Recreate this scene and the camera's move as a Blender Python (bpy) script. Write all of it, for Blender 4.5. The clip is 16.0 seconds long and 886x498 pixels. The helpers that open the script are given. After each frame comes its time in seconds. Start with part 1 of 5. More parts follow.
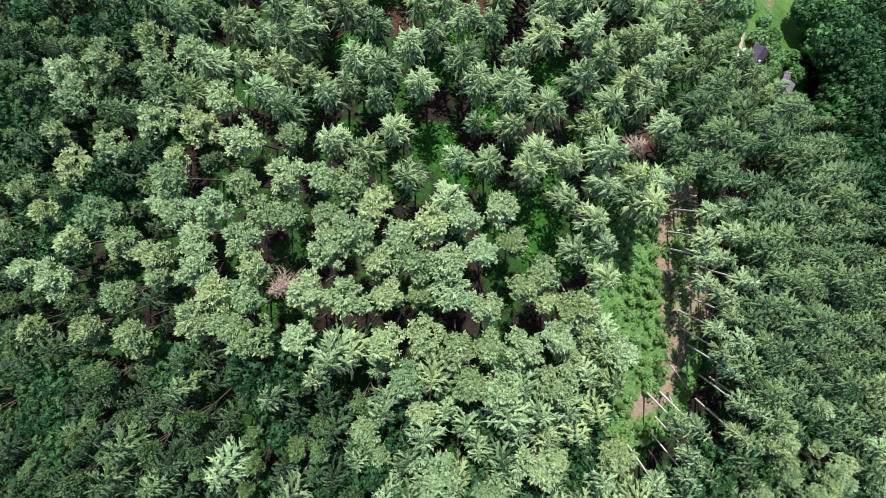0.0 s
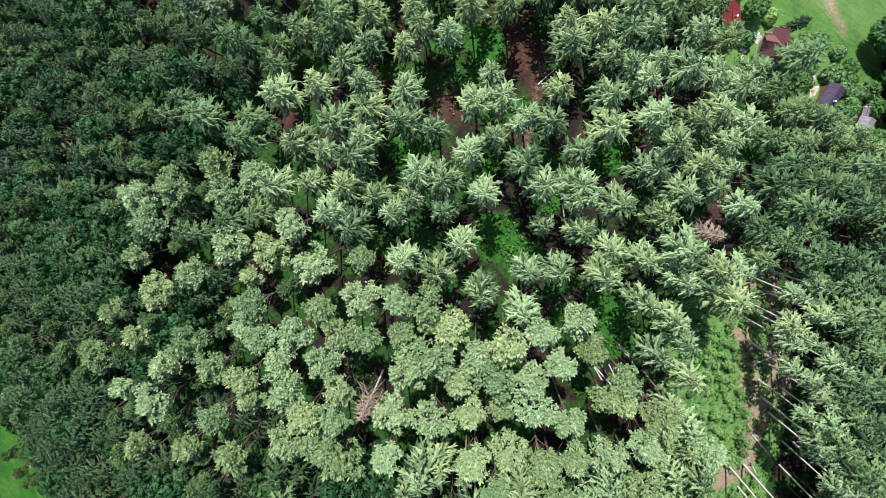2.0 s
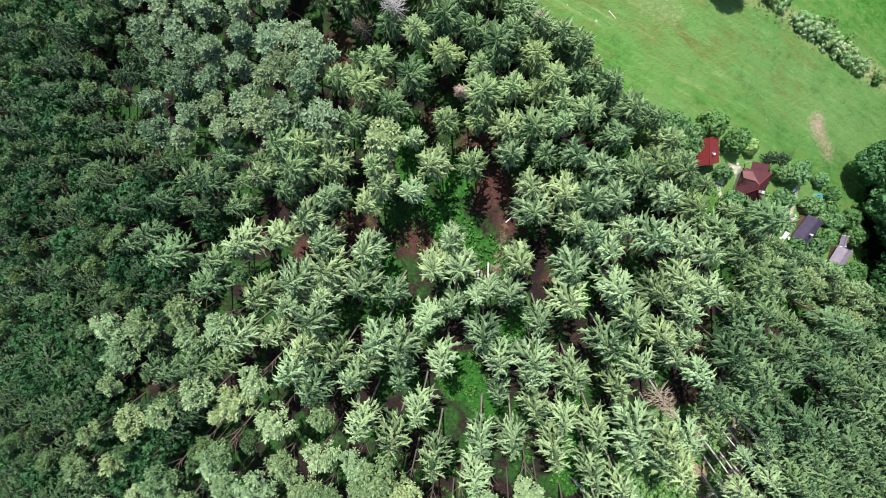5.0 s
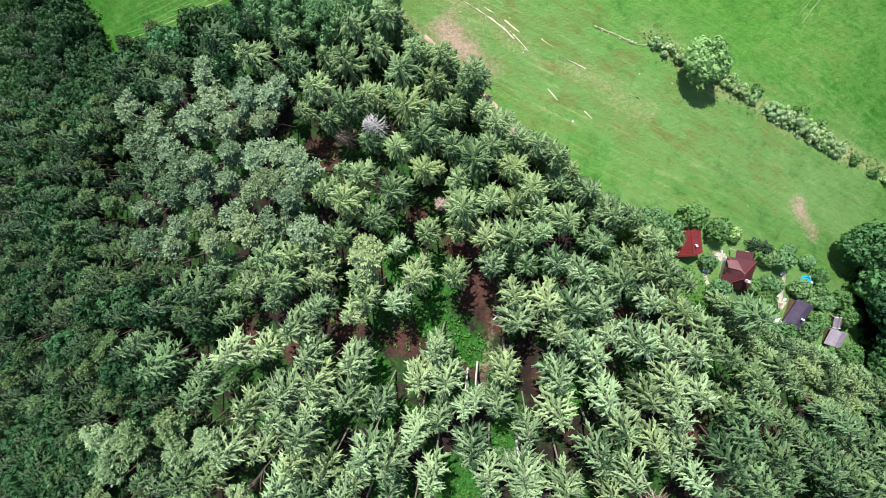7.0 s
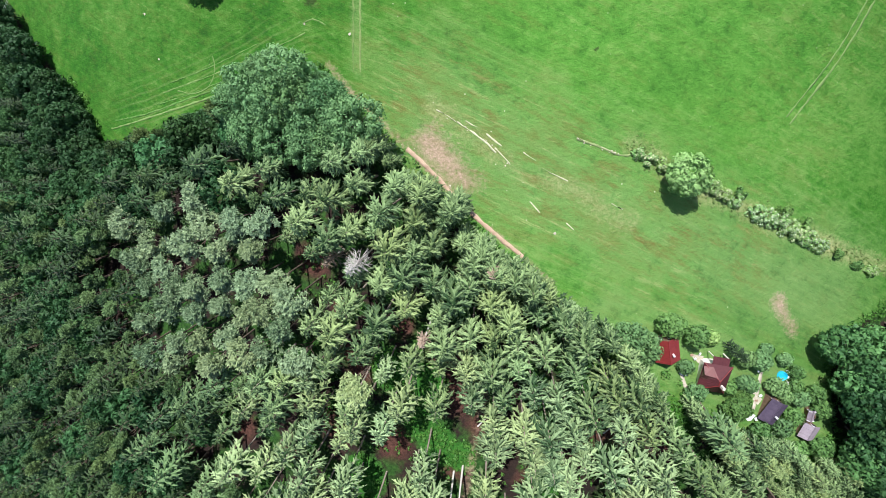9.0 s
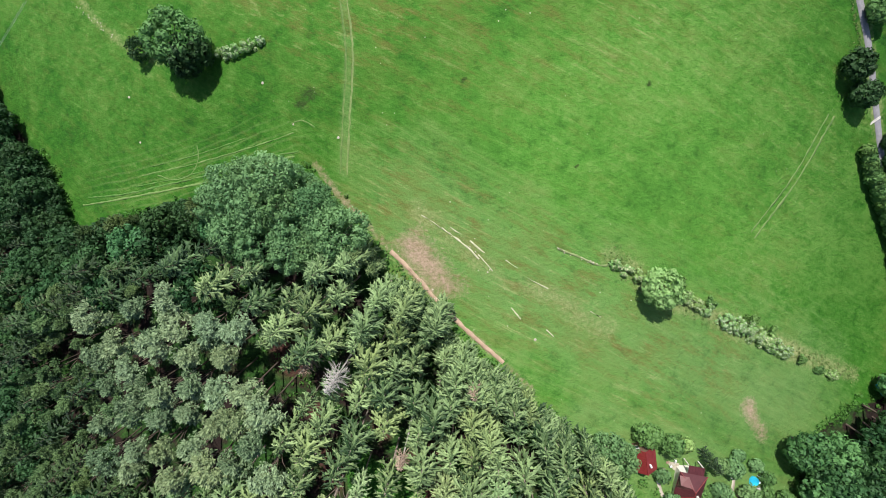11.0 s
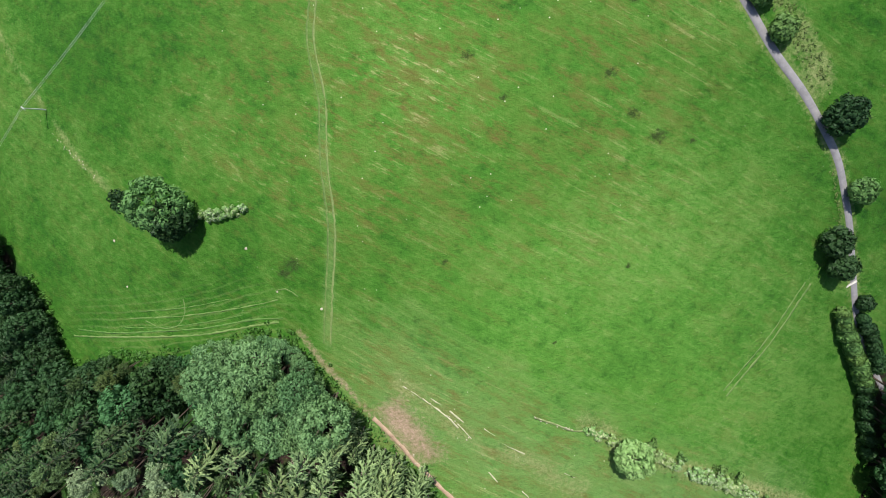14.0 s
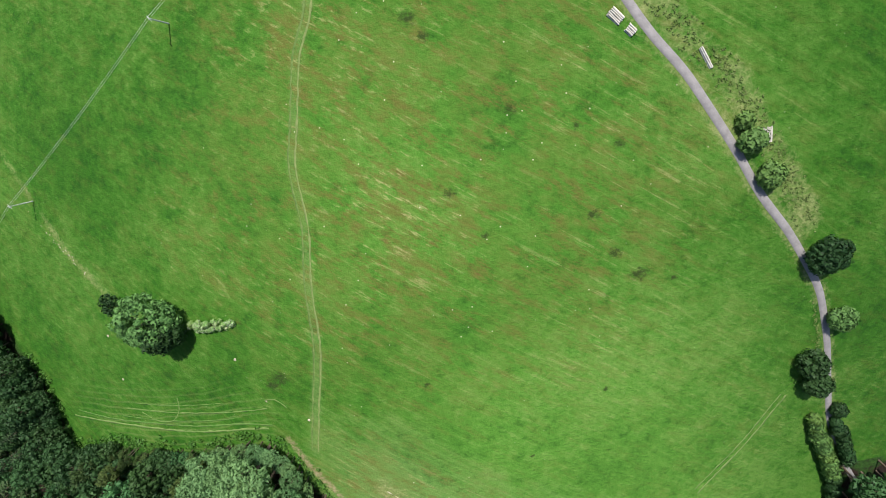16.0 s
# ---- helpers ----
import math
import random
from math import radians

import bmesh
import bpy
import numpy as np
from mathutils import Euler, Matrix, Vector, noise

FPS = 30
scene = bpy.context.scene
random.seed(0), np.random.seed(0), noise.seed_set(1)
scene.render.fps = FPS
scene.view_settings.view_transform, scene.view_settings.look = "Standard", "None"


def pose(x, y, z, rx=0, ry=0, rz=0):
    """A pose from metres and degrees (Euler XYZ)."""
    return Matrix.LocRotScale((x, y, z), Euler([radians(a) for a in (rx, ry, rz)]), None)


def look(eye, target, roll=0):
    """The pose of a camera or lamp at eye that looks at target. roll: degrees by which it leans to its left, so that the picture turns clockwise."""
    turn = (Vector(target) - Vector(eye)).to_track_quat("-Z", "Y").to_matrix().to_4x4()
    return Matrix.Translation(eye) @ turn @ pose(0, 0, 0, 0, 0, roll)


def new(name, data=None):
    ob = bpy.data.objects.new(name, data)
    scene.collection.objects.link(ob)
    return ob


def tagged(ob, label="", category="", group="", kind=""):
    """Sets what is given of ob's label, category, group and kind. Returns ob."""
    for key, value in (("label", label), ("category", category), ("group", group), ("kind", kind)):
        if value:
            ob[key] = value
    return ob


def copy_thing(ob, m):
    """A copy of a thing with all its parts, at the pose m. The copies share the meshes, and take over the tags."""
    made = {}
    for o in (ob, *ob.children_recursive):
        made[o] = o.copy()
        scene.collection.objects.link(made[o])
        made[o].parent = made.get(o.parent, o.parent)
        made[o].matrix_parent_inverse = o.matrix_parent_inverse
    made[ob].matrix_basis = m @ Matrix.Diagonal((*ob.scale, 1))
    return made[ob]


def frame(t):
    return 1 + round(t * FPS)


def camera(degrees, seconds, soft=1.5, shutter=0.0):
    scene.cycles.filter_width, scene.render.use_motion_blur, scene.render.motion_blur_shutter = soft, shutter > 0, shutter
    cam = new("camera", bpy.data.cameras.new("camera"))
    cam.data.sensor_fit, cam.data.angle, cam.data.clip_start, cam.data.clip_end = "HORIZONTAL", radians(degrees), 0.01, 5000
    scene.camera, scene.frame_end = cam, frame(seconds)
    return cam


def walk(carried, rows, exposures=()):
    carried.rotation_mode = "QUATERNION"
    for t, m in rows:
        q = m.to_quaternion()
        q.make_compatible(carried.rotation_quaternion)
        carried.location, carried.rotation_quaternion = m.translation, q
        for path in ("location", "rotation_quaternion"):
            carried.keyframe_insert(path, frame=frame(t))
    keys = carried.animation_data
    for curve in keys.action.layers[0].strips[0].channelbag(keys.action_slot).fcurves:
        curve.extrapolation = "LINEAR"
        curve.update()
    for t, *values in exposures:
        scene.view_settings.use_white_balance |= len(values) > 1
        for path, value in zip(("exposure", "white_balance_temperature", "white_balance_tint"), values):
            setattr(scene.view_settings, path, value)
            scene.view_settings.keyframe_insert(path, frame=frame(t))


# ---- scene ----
# ============ camera and flight ============
cam = camera(91.77, 16.0, soft=0.75)
# seconds, x, y, z, degrees looking back from straight down, lean, yaw
ROWS = [
    (0, 15.34, -11.12, 116.87, 7.08, 1.43, 2.68),
    (0.5, 18.30, -5.64, 116.07, 8.12, 1.91, 0.66),
    (1, 21.02, -0.30, 115.48, 9.01, 2.08, -0.46),
    (1.5, 19.24, 5.05, 114.48, 10.17, 2.63, -0.62),
    (2, 7.72, 11.67, 113.80, 10.43, 4.62, -2.16),
    (2.5, 8.79, 17.04, 113.12, 11.72, 4.43, -2.70),
    (3, 10.29, 23.60, 112.07, 13.34, 4.72, -2.29),
    (3.5, 11.70, 30.99, 110.37, 15.08, 5.04, -1.09),
    (4, 13.89, 37.82, 108.87, 16.96, 5.49, -0.55),
    (4.2, 14.65, 40.65, 108.22, 17.38, 5.66, -0.55),
    (6.3, 18.38, 49.22, 104.72, 8.84, 5.70, -2.96),
    (6.5, 18.99, 51.80, 104.37, 9.07, 5.78, -3.05),
    (7, 20.37, 58.33, 103.82, 10.57, 6.00, -3.18),
    (7.5, 21.90, 65.62, 103.09, 11.67, 6.38, -2.80),
    (8, 23.48, 73.58, 101.98, 13.03, 6.56, -3.52),
    (8.5, 25.05, 81.12, 100.56, 15.46, 6.61, -4.21),
    (9, 26.45, 88.25, 99.33, 15.07, 6.69, -4.25),
    (9.2, 26.93, 90.94, 98.81, 16.20, 7.01, -3.74),
    (11.3, 25.07, 106.13, 95.75, 9.27, 3.01, -1.71),
    (11.5, 25.48, 108.99, 95.31, 8.83, 2.73, -1.60),
    (12, 26.64, 116.19, 94.21, 9.77, 2.72, -0.62),
    (12.5, 27.85, 123.34, 93.19, 11.04, 3.30, -0.18),
    (13, 28.80, 130.48, 92.10, 12.36, -0.17, -0.01),
    (13.5, 28.70, 137.75, 90.55, 13.30, 4.53, -1.86),
    (14, 29.59, 145.28, 88.72, 14.34, 3.62, -1.27),
    (14.5, 30.94, 152.83, 86.78, 15.94, 3.06, -0.31),
    (15, 31.24, 160.72, 84.64, 17.14, 4.23, -1.00),
    (15.5, 32.26, 168.96, 82.38, 19.28, 4.43, -1.58),
    (16, 33.81, 177.68, 80.01, 19.10, 4.13, -0.89),
]
walk(cam, [(t, pose(x, y, z, -tilt, lean, yaw)) for t, x, y, z, tilt, lean, yaw in ROWS], 
     [(0.0, 0.78, 5850, 10), (4.2, 0.77, 5850, 10), (6.3, 0.9, 5850, 10), (9.2, 0.86, 5900, 10), (11.3, 0.56, 6150, 10), (13.5, 0.5, 6200, 10), (16.0, 0.5, 6450, 10)])

# ============ sky and sun ============
SUN_ELEVATION, SUN_AZIMUTH = 48.0, 4.0    # azimuth: degrees from +y towards -x
world = bpy.data.worlds.new("sky")
scene.world = world
world.use_nodes = True
wn = world.node_tree.nodes
sky = wn.new("ShaderNodeTexSky")
sky.sky_type, sky.sun_disc = "NISHITA", False
sky.sun_elevation, sky.sun_rotation = radians(SUN_ELEVATION), radians(-SUN_AZIMUTH)
world.node_tree.links.new(sky.outputs[0], wn["Background"].inputs[0])
wn["Background"].inputs[1].default_value = 0.08
sun = new("sun", bpy.data.lights.new("sun", "SUN"))
sun.data.energy, sun.data.angle, sun.data.color = 4.25, radians(1.0), (1.0, 0.945, 0.855)
se, sa = radians(SUN_ELEVATION), radians(SUN_AZIMUTH)
sun.matrix_world = look((-200 * math.sin(sa) * math.cos(se), 200 * math.cos(sa) * math.cos(se), 200 * math.sin(se)), (0, 0, 0))

# ============ plan ============
HILL = (8.756, -1.579, -15.489, -25.333, 9.875, 14.18, 6.34, 5.422, -11.363, 0.253, -9.824, 5.424, 3.993)


def ground(x, y):
    """Height of the hillside; takes numbers or arrays."""
    u = 1.5 * np.tanh((np.asarray(x, float) - 15) / 150)
    v = 1.5 * np.tanh((np.asarray(y, float) - 80) / 150)
    terms = (1, u, v, u * u, u * v, v * v, u * u * v, u * v * v, v ** 3, u ** 3, v ** 4, u * u * v * v, v ** 5)
    return sum(c * k for c, k in zip(HILL, terms))


def gz(x, y):
    return float(ground(x, y))


WOOD = [(-8.3, 102.8), (1.4, 91.5), (12.2, 79.6), (24.9, 66), (36.4, 55.4), (44.1, 49.6), (50.8, 42), (55.5, 35.4), (64.1, 27.7), (73.7, 20), (88, 7), (103, 2.1), (170.8, -0.2), (165, -110), (-92, -110), (-104, -93), (-110, -79), (-119, -64), (-128, -50), (-138, -36), (-152, -21), (-170, 4), (-173.4, 59.9), (-170.3, 165), (-128.5, 158), (-102.1, 123.8), (-91.7, 111.8), (-83.2, 101.9), (-76.6, 88.9), (-60.2, 93.7), (-42.1, 96.6), (-26.1, 101.7), (-15.2, 104.7)]
EAST_WOOD = [(107.3, 2.1), (102, 13.9), (101.3, 25.4), (102.7, 32.9), (108.1, 37.6), (116.7, 41.3), (129.3, 42.1), (138, 51.9), (134.6, 68.1), (129.2, 84.6), (144.6, 84.7), (169.6, 59.8), (170.8, -0.2)]
PINES_SOUTH = [(-26, 12.2), (-5.7, -0.7), (1.6, -7.5), (10.2, -12.5), (20, -14.6), (24, -18.8), (38.5, -26.5), (39.3, -36.9), (32.5, -44.4), (10.1, -45.6), (-0, -33.2), (-18.3, -34.3), (-42.6, -29.5), (-44.6, -2.7)]
PINES_NORTH = [(-42.6, 80.7), (-25.7, 76.7), (-12.8, 67.9), (-8.8, 60.2), (-10.5, 48.8), (-23, 49.7), (-34.4, 39.2), (-52.9, 41), (-61.6, 57.2), (-60.4, 71.9)]
BROADLEAF_TIP = [(-30, 101.7), (-23.1, 102.7), (-9.3, 103.7), (-1.5, 95.4), (4.4, 90.5), (4.4, 85.5), (-6.3, 83.5), (-14.2, 87.5), (-24, 89.5)]
# clearings: x, y, radius, and how green their floor is
GAPS = [(-5.6, 17.1, 5, 1), (-10.4, 33.7, 3, 0.3), (1.7, 39.9, 4.5, 0.8), (14.7, 42.7, 5, 0), (17.9, 34.8, 4.5, 0), (21.2, 28.3, 3.5, 0.1), (9.9, 37, 4, 0.9), (16.4, 22.2, 3, 1), (33.7, 13.6, 4, 0.9), (29.8, 16.6, 2.5, 0.2), (11.2, -1.6, 4.5, 1), (16.6, -6.1, 4, 0.9), (32.8, -6.8, 2.5, 0.5), (32.5, -15.5, 4.5, 1), (33.4, -22.1, 3.5, 1), (-10.5, -3.3, 2.5, 0.5), (-35.4, 25.2, 3.5, 0), (58.6, 4.1, 4.5, 0), (84.2, 14.5, 5, 0.1), (77.8, 10.4, 3, 0.6), (9.3, 12.8, 2.5, 0.9), (37.4, -22.3, 3.5, 0.6)]
GAPS += [(-4.6, 40.2, 3.5, 0), (-15.6, 63.6, 4.5, 0), (2, 24.9, 4, 0.1), (8, 28.9, 3.5, 0.9), (11.5, 24.4, 4, 1), (14.9, 20, 3, 0.2), (5.4, 49.3, 2.5, 0.1), (-9, 53.2, 2.5, 0), (46.2, 25.5, 3.5, 0), (59.3, 20.9, 3, 0), (21.4, 5.9, 3.5, 0.9), (-6.5, 43.7, 2.5, 0.1), (0.9, 34.5, 3, 0.4), (60.9, -10.8, 4.5, 0.2), (65.1, -20.3, 5, 0.8), (65.6, -29.6, 5, 0.8), (65.7, -39.1, 5, 0.7), (62, -48.2, 5, 0.6), (56, -22.8, 5, 1), (57.8, -32.1, 5, 1), (52.2, -25.8, 3.5, 1)]
FAR_GAPS = [(-10.4, 27.9, 4, .2), (42, 20.2, 3, 0), (43.9, 1.2, 3, .6), (129.5, -53.6, 6, .6), (124, -56, 5, .3), (140.2, -39.3, 6, .8), (116.9, -46.8, 5, .5), (78.1, -1.8, 4, .2), (-22.8, 22.1, 3, 0), (-97, 21.1, 4, .4), (-65.4, -9.4, 3, 0)]
GAPS += FAR_GAPS
SCRUB_PATCH = [(45, -17), (50, -10), (58.5, -9.5), (65, -8), (69, -14.9), (69.5, -29.8), (71, -44.8), (67, -59.6), (57.2, -62), (46, -57), (45, -41.1), (45, -29.5)]
FELLED = [(66, -7.3), (61.1, -14.2), (60.5, -21.3), (61.5, -29.6), (63.2, -36.8), (64.9, -41.6), (61.5, -51.2), (56.3, -53.2)]
ROAD = [(52.1, 203.2), (59, 194), (64, 188), (70, 182), (75, 176), (81, 168.5), (87.2, 160.3), (94.1, 153.1), (99.4, 146.8), (104.8, 139.7), (108.9, 131.7), (112, 125), (117.3, 111.9), (121.8, 101.4), (128.3, 91.8), (137.6, 78.4), (153.5, 61.9)]
TRACK = [(4.5, 226.5), (1.8, 196.4), (-1.2, 186.2), (-2, 176), (-2.9, 165), (-0.8, 154), (-0.8, 142), (0.3, 127.2), (-1, 113.5), (-1.9, 102.8)]
EDGE_PATH = [(-8.3, 105.2), (-3.5, 98.9), (1.9, 93.4), (7.8, 86.5), (12.7, 81.6), (18.6, 74.7), (25.4, 67.9), (31.2, 62.6), (36.9, 56.8), (44.1, 51.1), (49.8, 43.9), (54.6, 37.3), (64.1, 29.6), (75.6, 20)]
BANK = [(54.6, 83.8), (66.5, 74.9), (79.4, 68), (91.5, 62.5), (105.5, 55.6), (119.6, 49.1)]
WEST_PATH = [(-170, 4), (-152, -21), (-138, -36), (-128, -50), (-119, -64), (-110, -79), (-104, -93)]
RIDGE = [(-99.6, 179.9), (-89.9, 167), (-78.9, 155), (-68.8, 143), (-55.6, 133.1), (-41.4, 128.1), (-29.4, 129.2), (-17.5, 126.2), (-7.5, 118.4)]


def inside(poly, x, y):
    """Even-odd test for arrays of points."""
    x, y = np.asarray(x, float), np.asarray(y, float)
    r = np.zeros(x.shape, bool)
    for (x0, y0), (x1, y1) in zip(poly, poly[1:] + poly[:1]):
        if y0 != y1:
            r ^= ((y0 > y) != (y1 > y)) & (x < (x1 - x0) * (y - y0) / (y1 - y0) + x0)
    return r


def away(line, x, y, closed=False):
    """Distance of points from a line of points."""
    x, y = np.asarray(x, float), np.asarray(y, float)
    d = np.full(x.shape, 1e9)
    for (x0, y0), (x1, y1) in zip(line, line[1:] + (line[:1] if closed else [])):
        l2 = (x1 - x0) ** 2 + (y1 - y0) ** 2
        s = np.clip(((x - x0) * (x1 - x0) + (y - y0) * (y1 - y0)) / l2, 0, 1)
        d = np.minimum(d, np.hypot(x - x0 - s * (x1 - x0), y - y0 - s * (y1 - y0)))
    return d


def smooth(line, step):
    """Points along a rounded line, about step apart."""
    p = [Vector((a, b, 0)) for a, b in line]
    p = [2 * p[0] - p[1]] + p + [2 * p[-1] - p[-2]]
    out = []
    for i in range(1, len(p) - 2):
        n = max(1, int((p[i + 1] - p[i]).length / step))
        for k in range(n):
            t = k / n
            q = 0.5 * (2 * p[i] + (p[i + 1] - p[i - 1]) * t + (2 * p[i - 1] - 5 * p[i] + 4 * p[i + 1] - p[i + 2]) * t * t + (3 * p[i] - p[i - 1] - 3 * p[i + 1] + p[i + 2]) * t ** 3)
            out.append((q.x, q.y))
    return out + [(p[-2].x, p[-2].y)]


# ============ materials ============
def shader(name, rough=0.8, spec=0.3):
    m = bpy.data.materials.new(name)
    m.use_nodes = True
    b = m.node_tree.nodes["Principled BSDF"]
    b.inputs["Roughness"].default_value = rough
    b.inputs["Specular IOR Level"].default_value = spec
    return m, m.node_tree.nodes, m.node_tree.links, b


def ramp(nodes, links, fac, stops):
    r = nodes.new("ShaderNodeValToRGB")
    e = r.color_ramp.elements
    while len(e) < len(stops):
        e.new(0.5)
    for q, (p, c) in zip(e, stops):
        q.position, q.color = p, (*c, 1) if len(c) == 3 else c
    links.new(fac, r.inputs[0])
    return r.outputs[0]


def grain(nodes, links, coord, scale, detail=4.0, rough=0.6):
    n = nodes.new("ShaderNodeTexNoise")
    n.inputs["Scale"].default_value, n.inputs["Detail"].default_value, n.inputs["Roughness"].default_value = scale, detail, rough
    links.new(coord, n.inputs["Vector"])
    return n.outputs[0]


def blend(nodes, links, fac, a, b, how="MIX"):
    """Mixes two colours; fac, a and b are sockets or values."""
    n = nodes.new("ShaderNodeMix")
    n.data_type, n.blend_type = "RGBA", how
    for s, v in ((n.inputs["Factor"], fac), (n.inputs["A"], a), (n.inputs["B"], b)):
        if isinstance(v, bpy.types.NodeSocket):
            links.new(v, s)
        else:
            s.default_value = (*v, 1) if isinstance(v, tuple) else v
    return n.outputs["Result"]


def calc(nodes, links, op, a, b=0.5):
    n = nodes.new("ShaderNodeMath")
    n.operation = op
    for s, v in zip(n.inputs, (a, b)):
        if isinstance(v, bpy.types.NodeSocket):
            links.new(v, s)
        else:
            s.default_value = v
    return n.outputs[0]


def bump(nodes, links, bsdf, height, strength, distance):
    n = nodes.new("ShaderNodeBump")
    n.inputs["Strength"].default_value, n.inputs["Distance"].default_value = strength, distance
    links.new(height, n.inputs["Height"])
    links.new(n.outputs[0], bsdf.inputs["Normal"])


def plain(name, dark, light, scale=2.0, rough=0.8, spec=0.3, relief=0.3, depth=0.03, metal=0.0):
    """A surface of one stuff: two tones in stains and grain, a touch of each object's own shade."""
    m, n, l, b = shader(name, rough, spec)
    co = n.new("ShaderNodeTexCoord").outputs["Object"]
    g = grain(n, l, co, scale)
    f = grain(n, l, co, scale * 9)
    mix = calc(n, l, "ADD", calc(n, l, "MULTIPLY", g, 0.65), calc(n, l, "MULTIPLY", f, 0.35))
    own = n.new("ShaderNodeObjectInfo").outputs["Random"]
    mix = calc(n, l, "ADD", mix, calc(n, l, "MULTIPLY", calc(n, l, "SUBTRACT", own, 0.5), 0.2))
    l.new(ramp(n, l, mix, [(0.3, dark), (0.7, light)]), b.inputs["Base Color"])
    b.inputs["Metallic"].default_value = metal
    bump(n, l, b, f, relief, depth)
    return m


def foliage(name, dark, light, scale=0.5, thin=0.25, speck=0.4):
    """Leaves or needles: tone by clump, by tree and by twig; some light passes through."""
    m, n, l, b = shader(name, 0.6, 0.25)
    co = n.new("ShaderNodeTexCoord").outputs["Object"]
    g = grain(n, l, co, scale, 3)
    own = n.new("ShaderNodeObjectInfo").outputs["Random"]
    twig = n.new("ShaderNodeNewGeometry").outputs["Random Per Island"]
    mix = calc(n, l, "ADD", calc(n, l, "MULTIPLY", g, 0.38), calc(n, l, "MULTIPLY", own, 0.36))
    mix = calc(n, l, "ADD", mix, calc(n, l, "ADD", calc(n, l, "MULTIPLY", twig, speck), (0.4 - speck) / 2))
    col = ramp(n, l, mix, [(0.27, dark), (0.88, light)])
    hue = calc(n, l, "FRACT", calc(n, l, "MULTIPLY", own, 7.31))
    col = blend(n, l, 1.0, col, ramp(n, l, hue, [(0.0, (0.9, 0.99, 1.0)), (0.55, (0.98, 1.0, 0.98)), (1.0, (1.0, 0.96, 0.84))]), "MULTIPLY")
    l.new(col, b.inputs["Base Color"])
    t = n.new("ShaderNodeBsdfTranslucent")
    l.new(col, t.inputs["Color"])
    mx = n.new("ShaderNodeMixShader")
    mx.inputs[0].default_value = thin
    l.new(b.outputs[0], mx.inputs[1])
    l.new(t.outputs[0], mx.inputs[2])
    l.new(mx.outputs[0], n["Material Output"].inputs["Surface"])
    return m


SPRUCE = foliage("spruce_needles", (0.032, 0.066, 0.022), (0.36, 0.46, 0.212), 0.4, 0.15, 0.55)
GREEN_SPRUCE = foliage("green_spruce_needles", (0.026, 0.058, 0.017), (0.29, 0.385, 0.155), 0.4, 0.15, 0.55)
# darker copy of SPRUCE, lens vignetting put into the needle colour
DEEP_SPRUCE = foliage("vignetted_spruce_needles", (0.02, 0.05, 0.016), (0.19, 0.28, 0.11), 0.4, 0.15, 0.5)
PINE = foliage("pine_needles", (0.12, 0.19, 0.066), (0.43, 0.525, 0.26), 0.5, 0.15, 0.34)
GREY_PINE = foliage("grey_pine_needles", (0.062, 0.11, 0.045), (0.33, 0.42, 0.225), 0.5, 0.15, 0.4)
LEAF = foliage("broad_leaves", (0.07, 0.15, 0.04), (0.17, 0.3, 0.08), 0.5)
# LEAF_DARK, DARK_SPRUCE, ASH and MID_PINE: own dark green, lowered further for lens vignetting
LEAF_DARK = foliage("dark_leaves", (0.015, 0.046, 0.013), (0.055, 0.125, 0.04), 0.5)
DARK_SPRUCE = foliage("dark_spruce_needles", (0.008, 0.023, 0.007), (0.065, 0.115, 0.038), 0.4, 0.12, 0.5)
LEAF_GREY = foliage("grey_green_leaves", (0.075, 0.17, 0.06), (0.23, 0.39, 0.16), 0.5)
TEAL = foliage("blue_green_leaves", (0.035, 0.115, 0.04), (0.1, 0.24, 0.085), 0.5)
ASH = foliage("ash_leaves", (0.016, 0.055, 0.017), (0.066, 0.155, 0.05), 0.5)
ASH_LIT = foliage("light_ash_leaves", (0.04, 0.12, 0.038), (0.15, 0.31, 0.1), 0.5)
OLIVE = foliage("olive_needles", (0.03, 0.06, 0.016), (0.125, 0.185, 0.055), 0.5, 0.15)
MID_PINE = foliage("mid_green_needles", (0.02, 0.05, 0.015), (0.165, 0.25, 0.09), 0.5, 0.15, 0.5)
LEAF_PALE = foliage("pale_green_leaves", (0.2, 0.36, 0.1), (0.34, 0.5, 0.18), 0.5)
SCRUB = foliage("scrub_leaves", (0.035, 0.12, 0.02), (0.11, 0.25, 0.045), 0.4)
BLOSSOM = foliage("white_blossom", (0.27, 0.34, 0.17), (0.58, 0.63, 0.4), 2.0, 0.15)
DRY = plain("dead_brown_twigs", (0.16, 0.1, 0.07), (0.4, 0.3, 0.22), 3.0)
BARE = plain("bare_grey_twigs", (0.3, 0.27, 0.24), (0.62, 0.58, 0.54), 3.0)
BARK = plain("conifer_bark", (0.13, 0.1, 0.08), (0.34, 0.28, 0.23), 1.5, 0.9)
BARK_DARK = plain("dark_bark", (0.06, 0.045, 0.035), (0.16, 0.12, 0.09), 2.0, 0.9)
LOG = plain("peeled_logs", (0.4, 0.37, 0.33), (0.66, 0.63, 0.58), 2.0)
ASPHALT = plain("worn_asphalt", (0.21, 0.2, 0.205), (0.36, 0.34, 0.345), 0.6, 0.9, 0.3, 0.2, 0.01)
GRAVEL = plain("pale_gravel", (0.3, 0.25, 0.19), (0.58, 0.52, 0.42), 0.8)
SOIL = plain("reddish_soil", (0.2, 0.12, 0.08), (0.45, 0.32, 0.22), 0.7)
STONE = plain("pale_stone", (0.3, 0.26, 0.19), (0.6, 0.54, 0.42), 2.0)
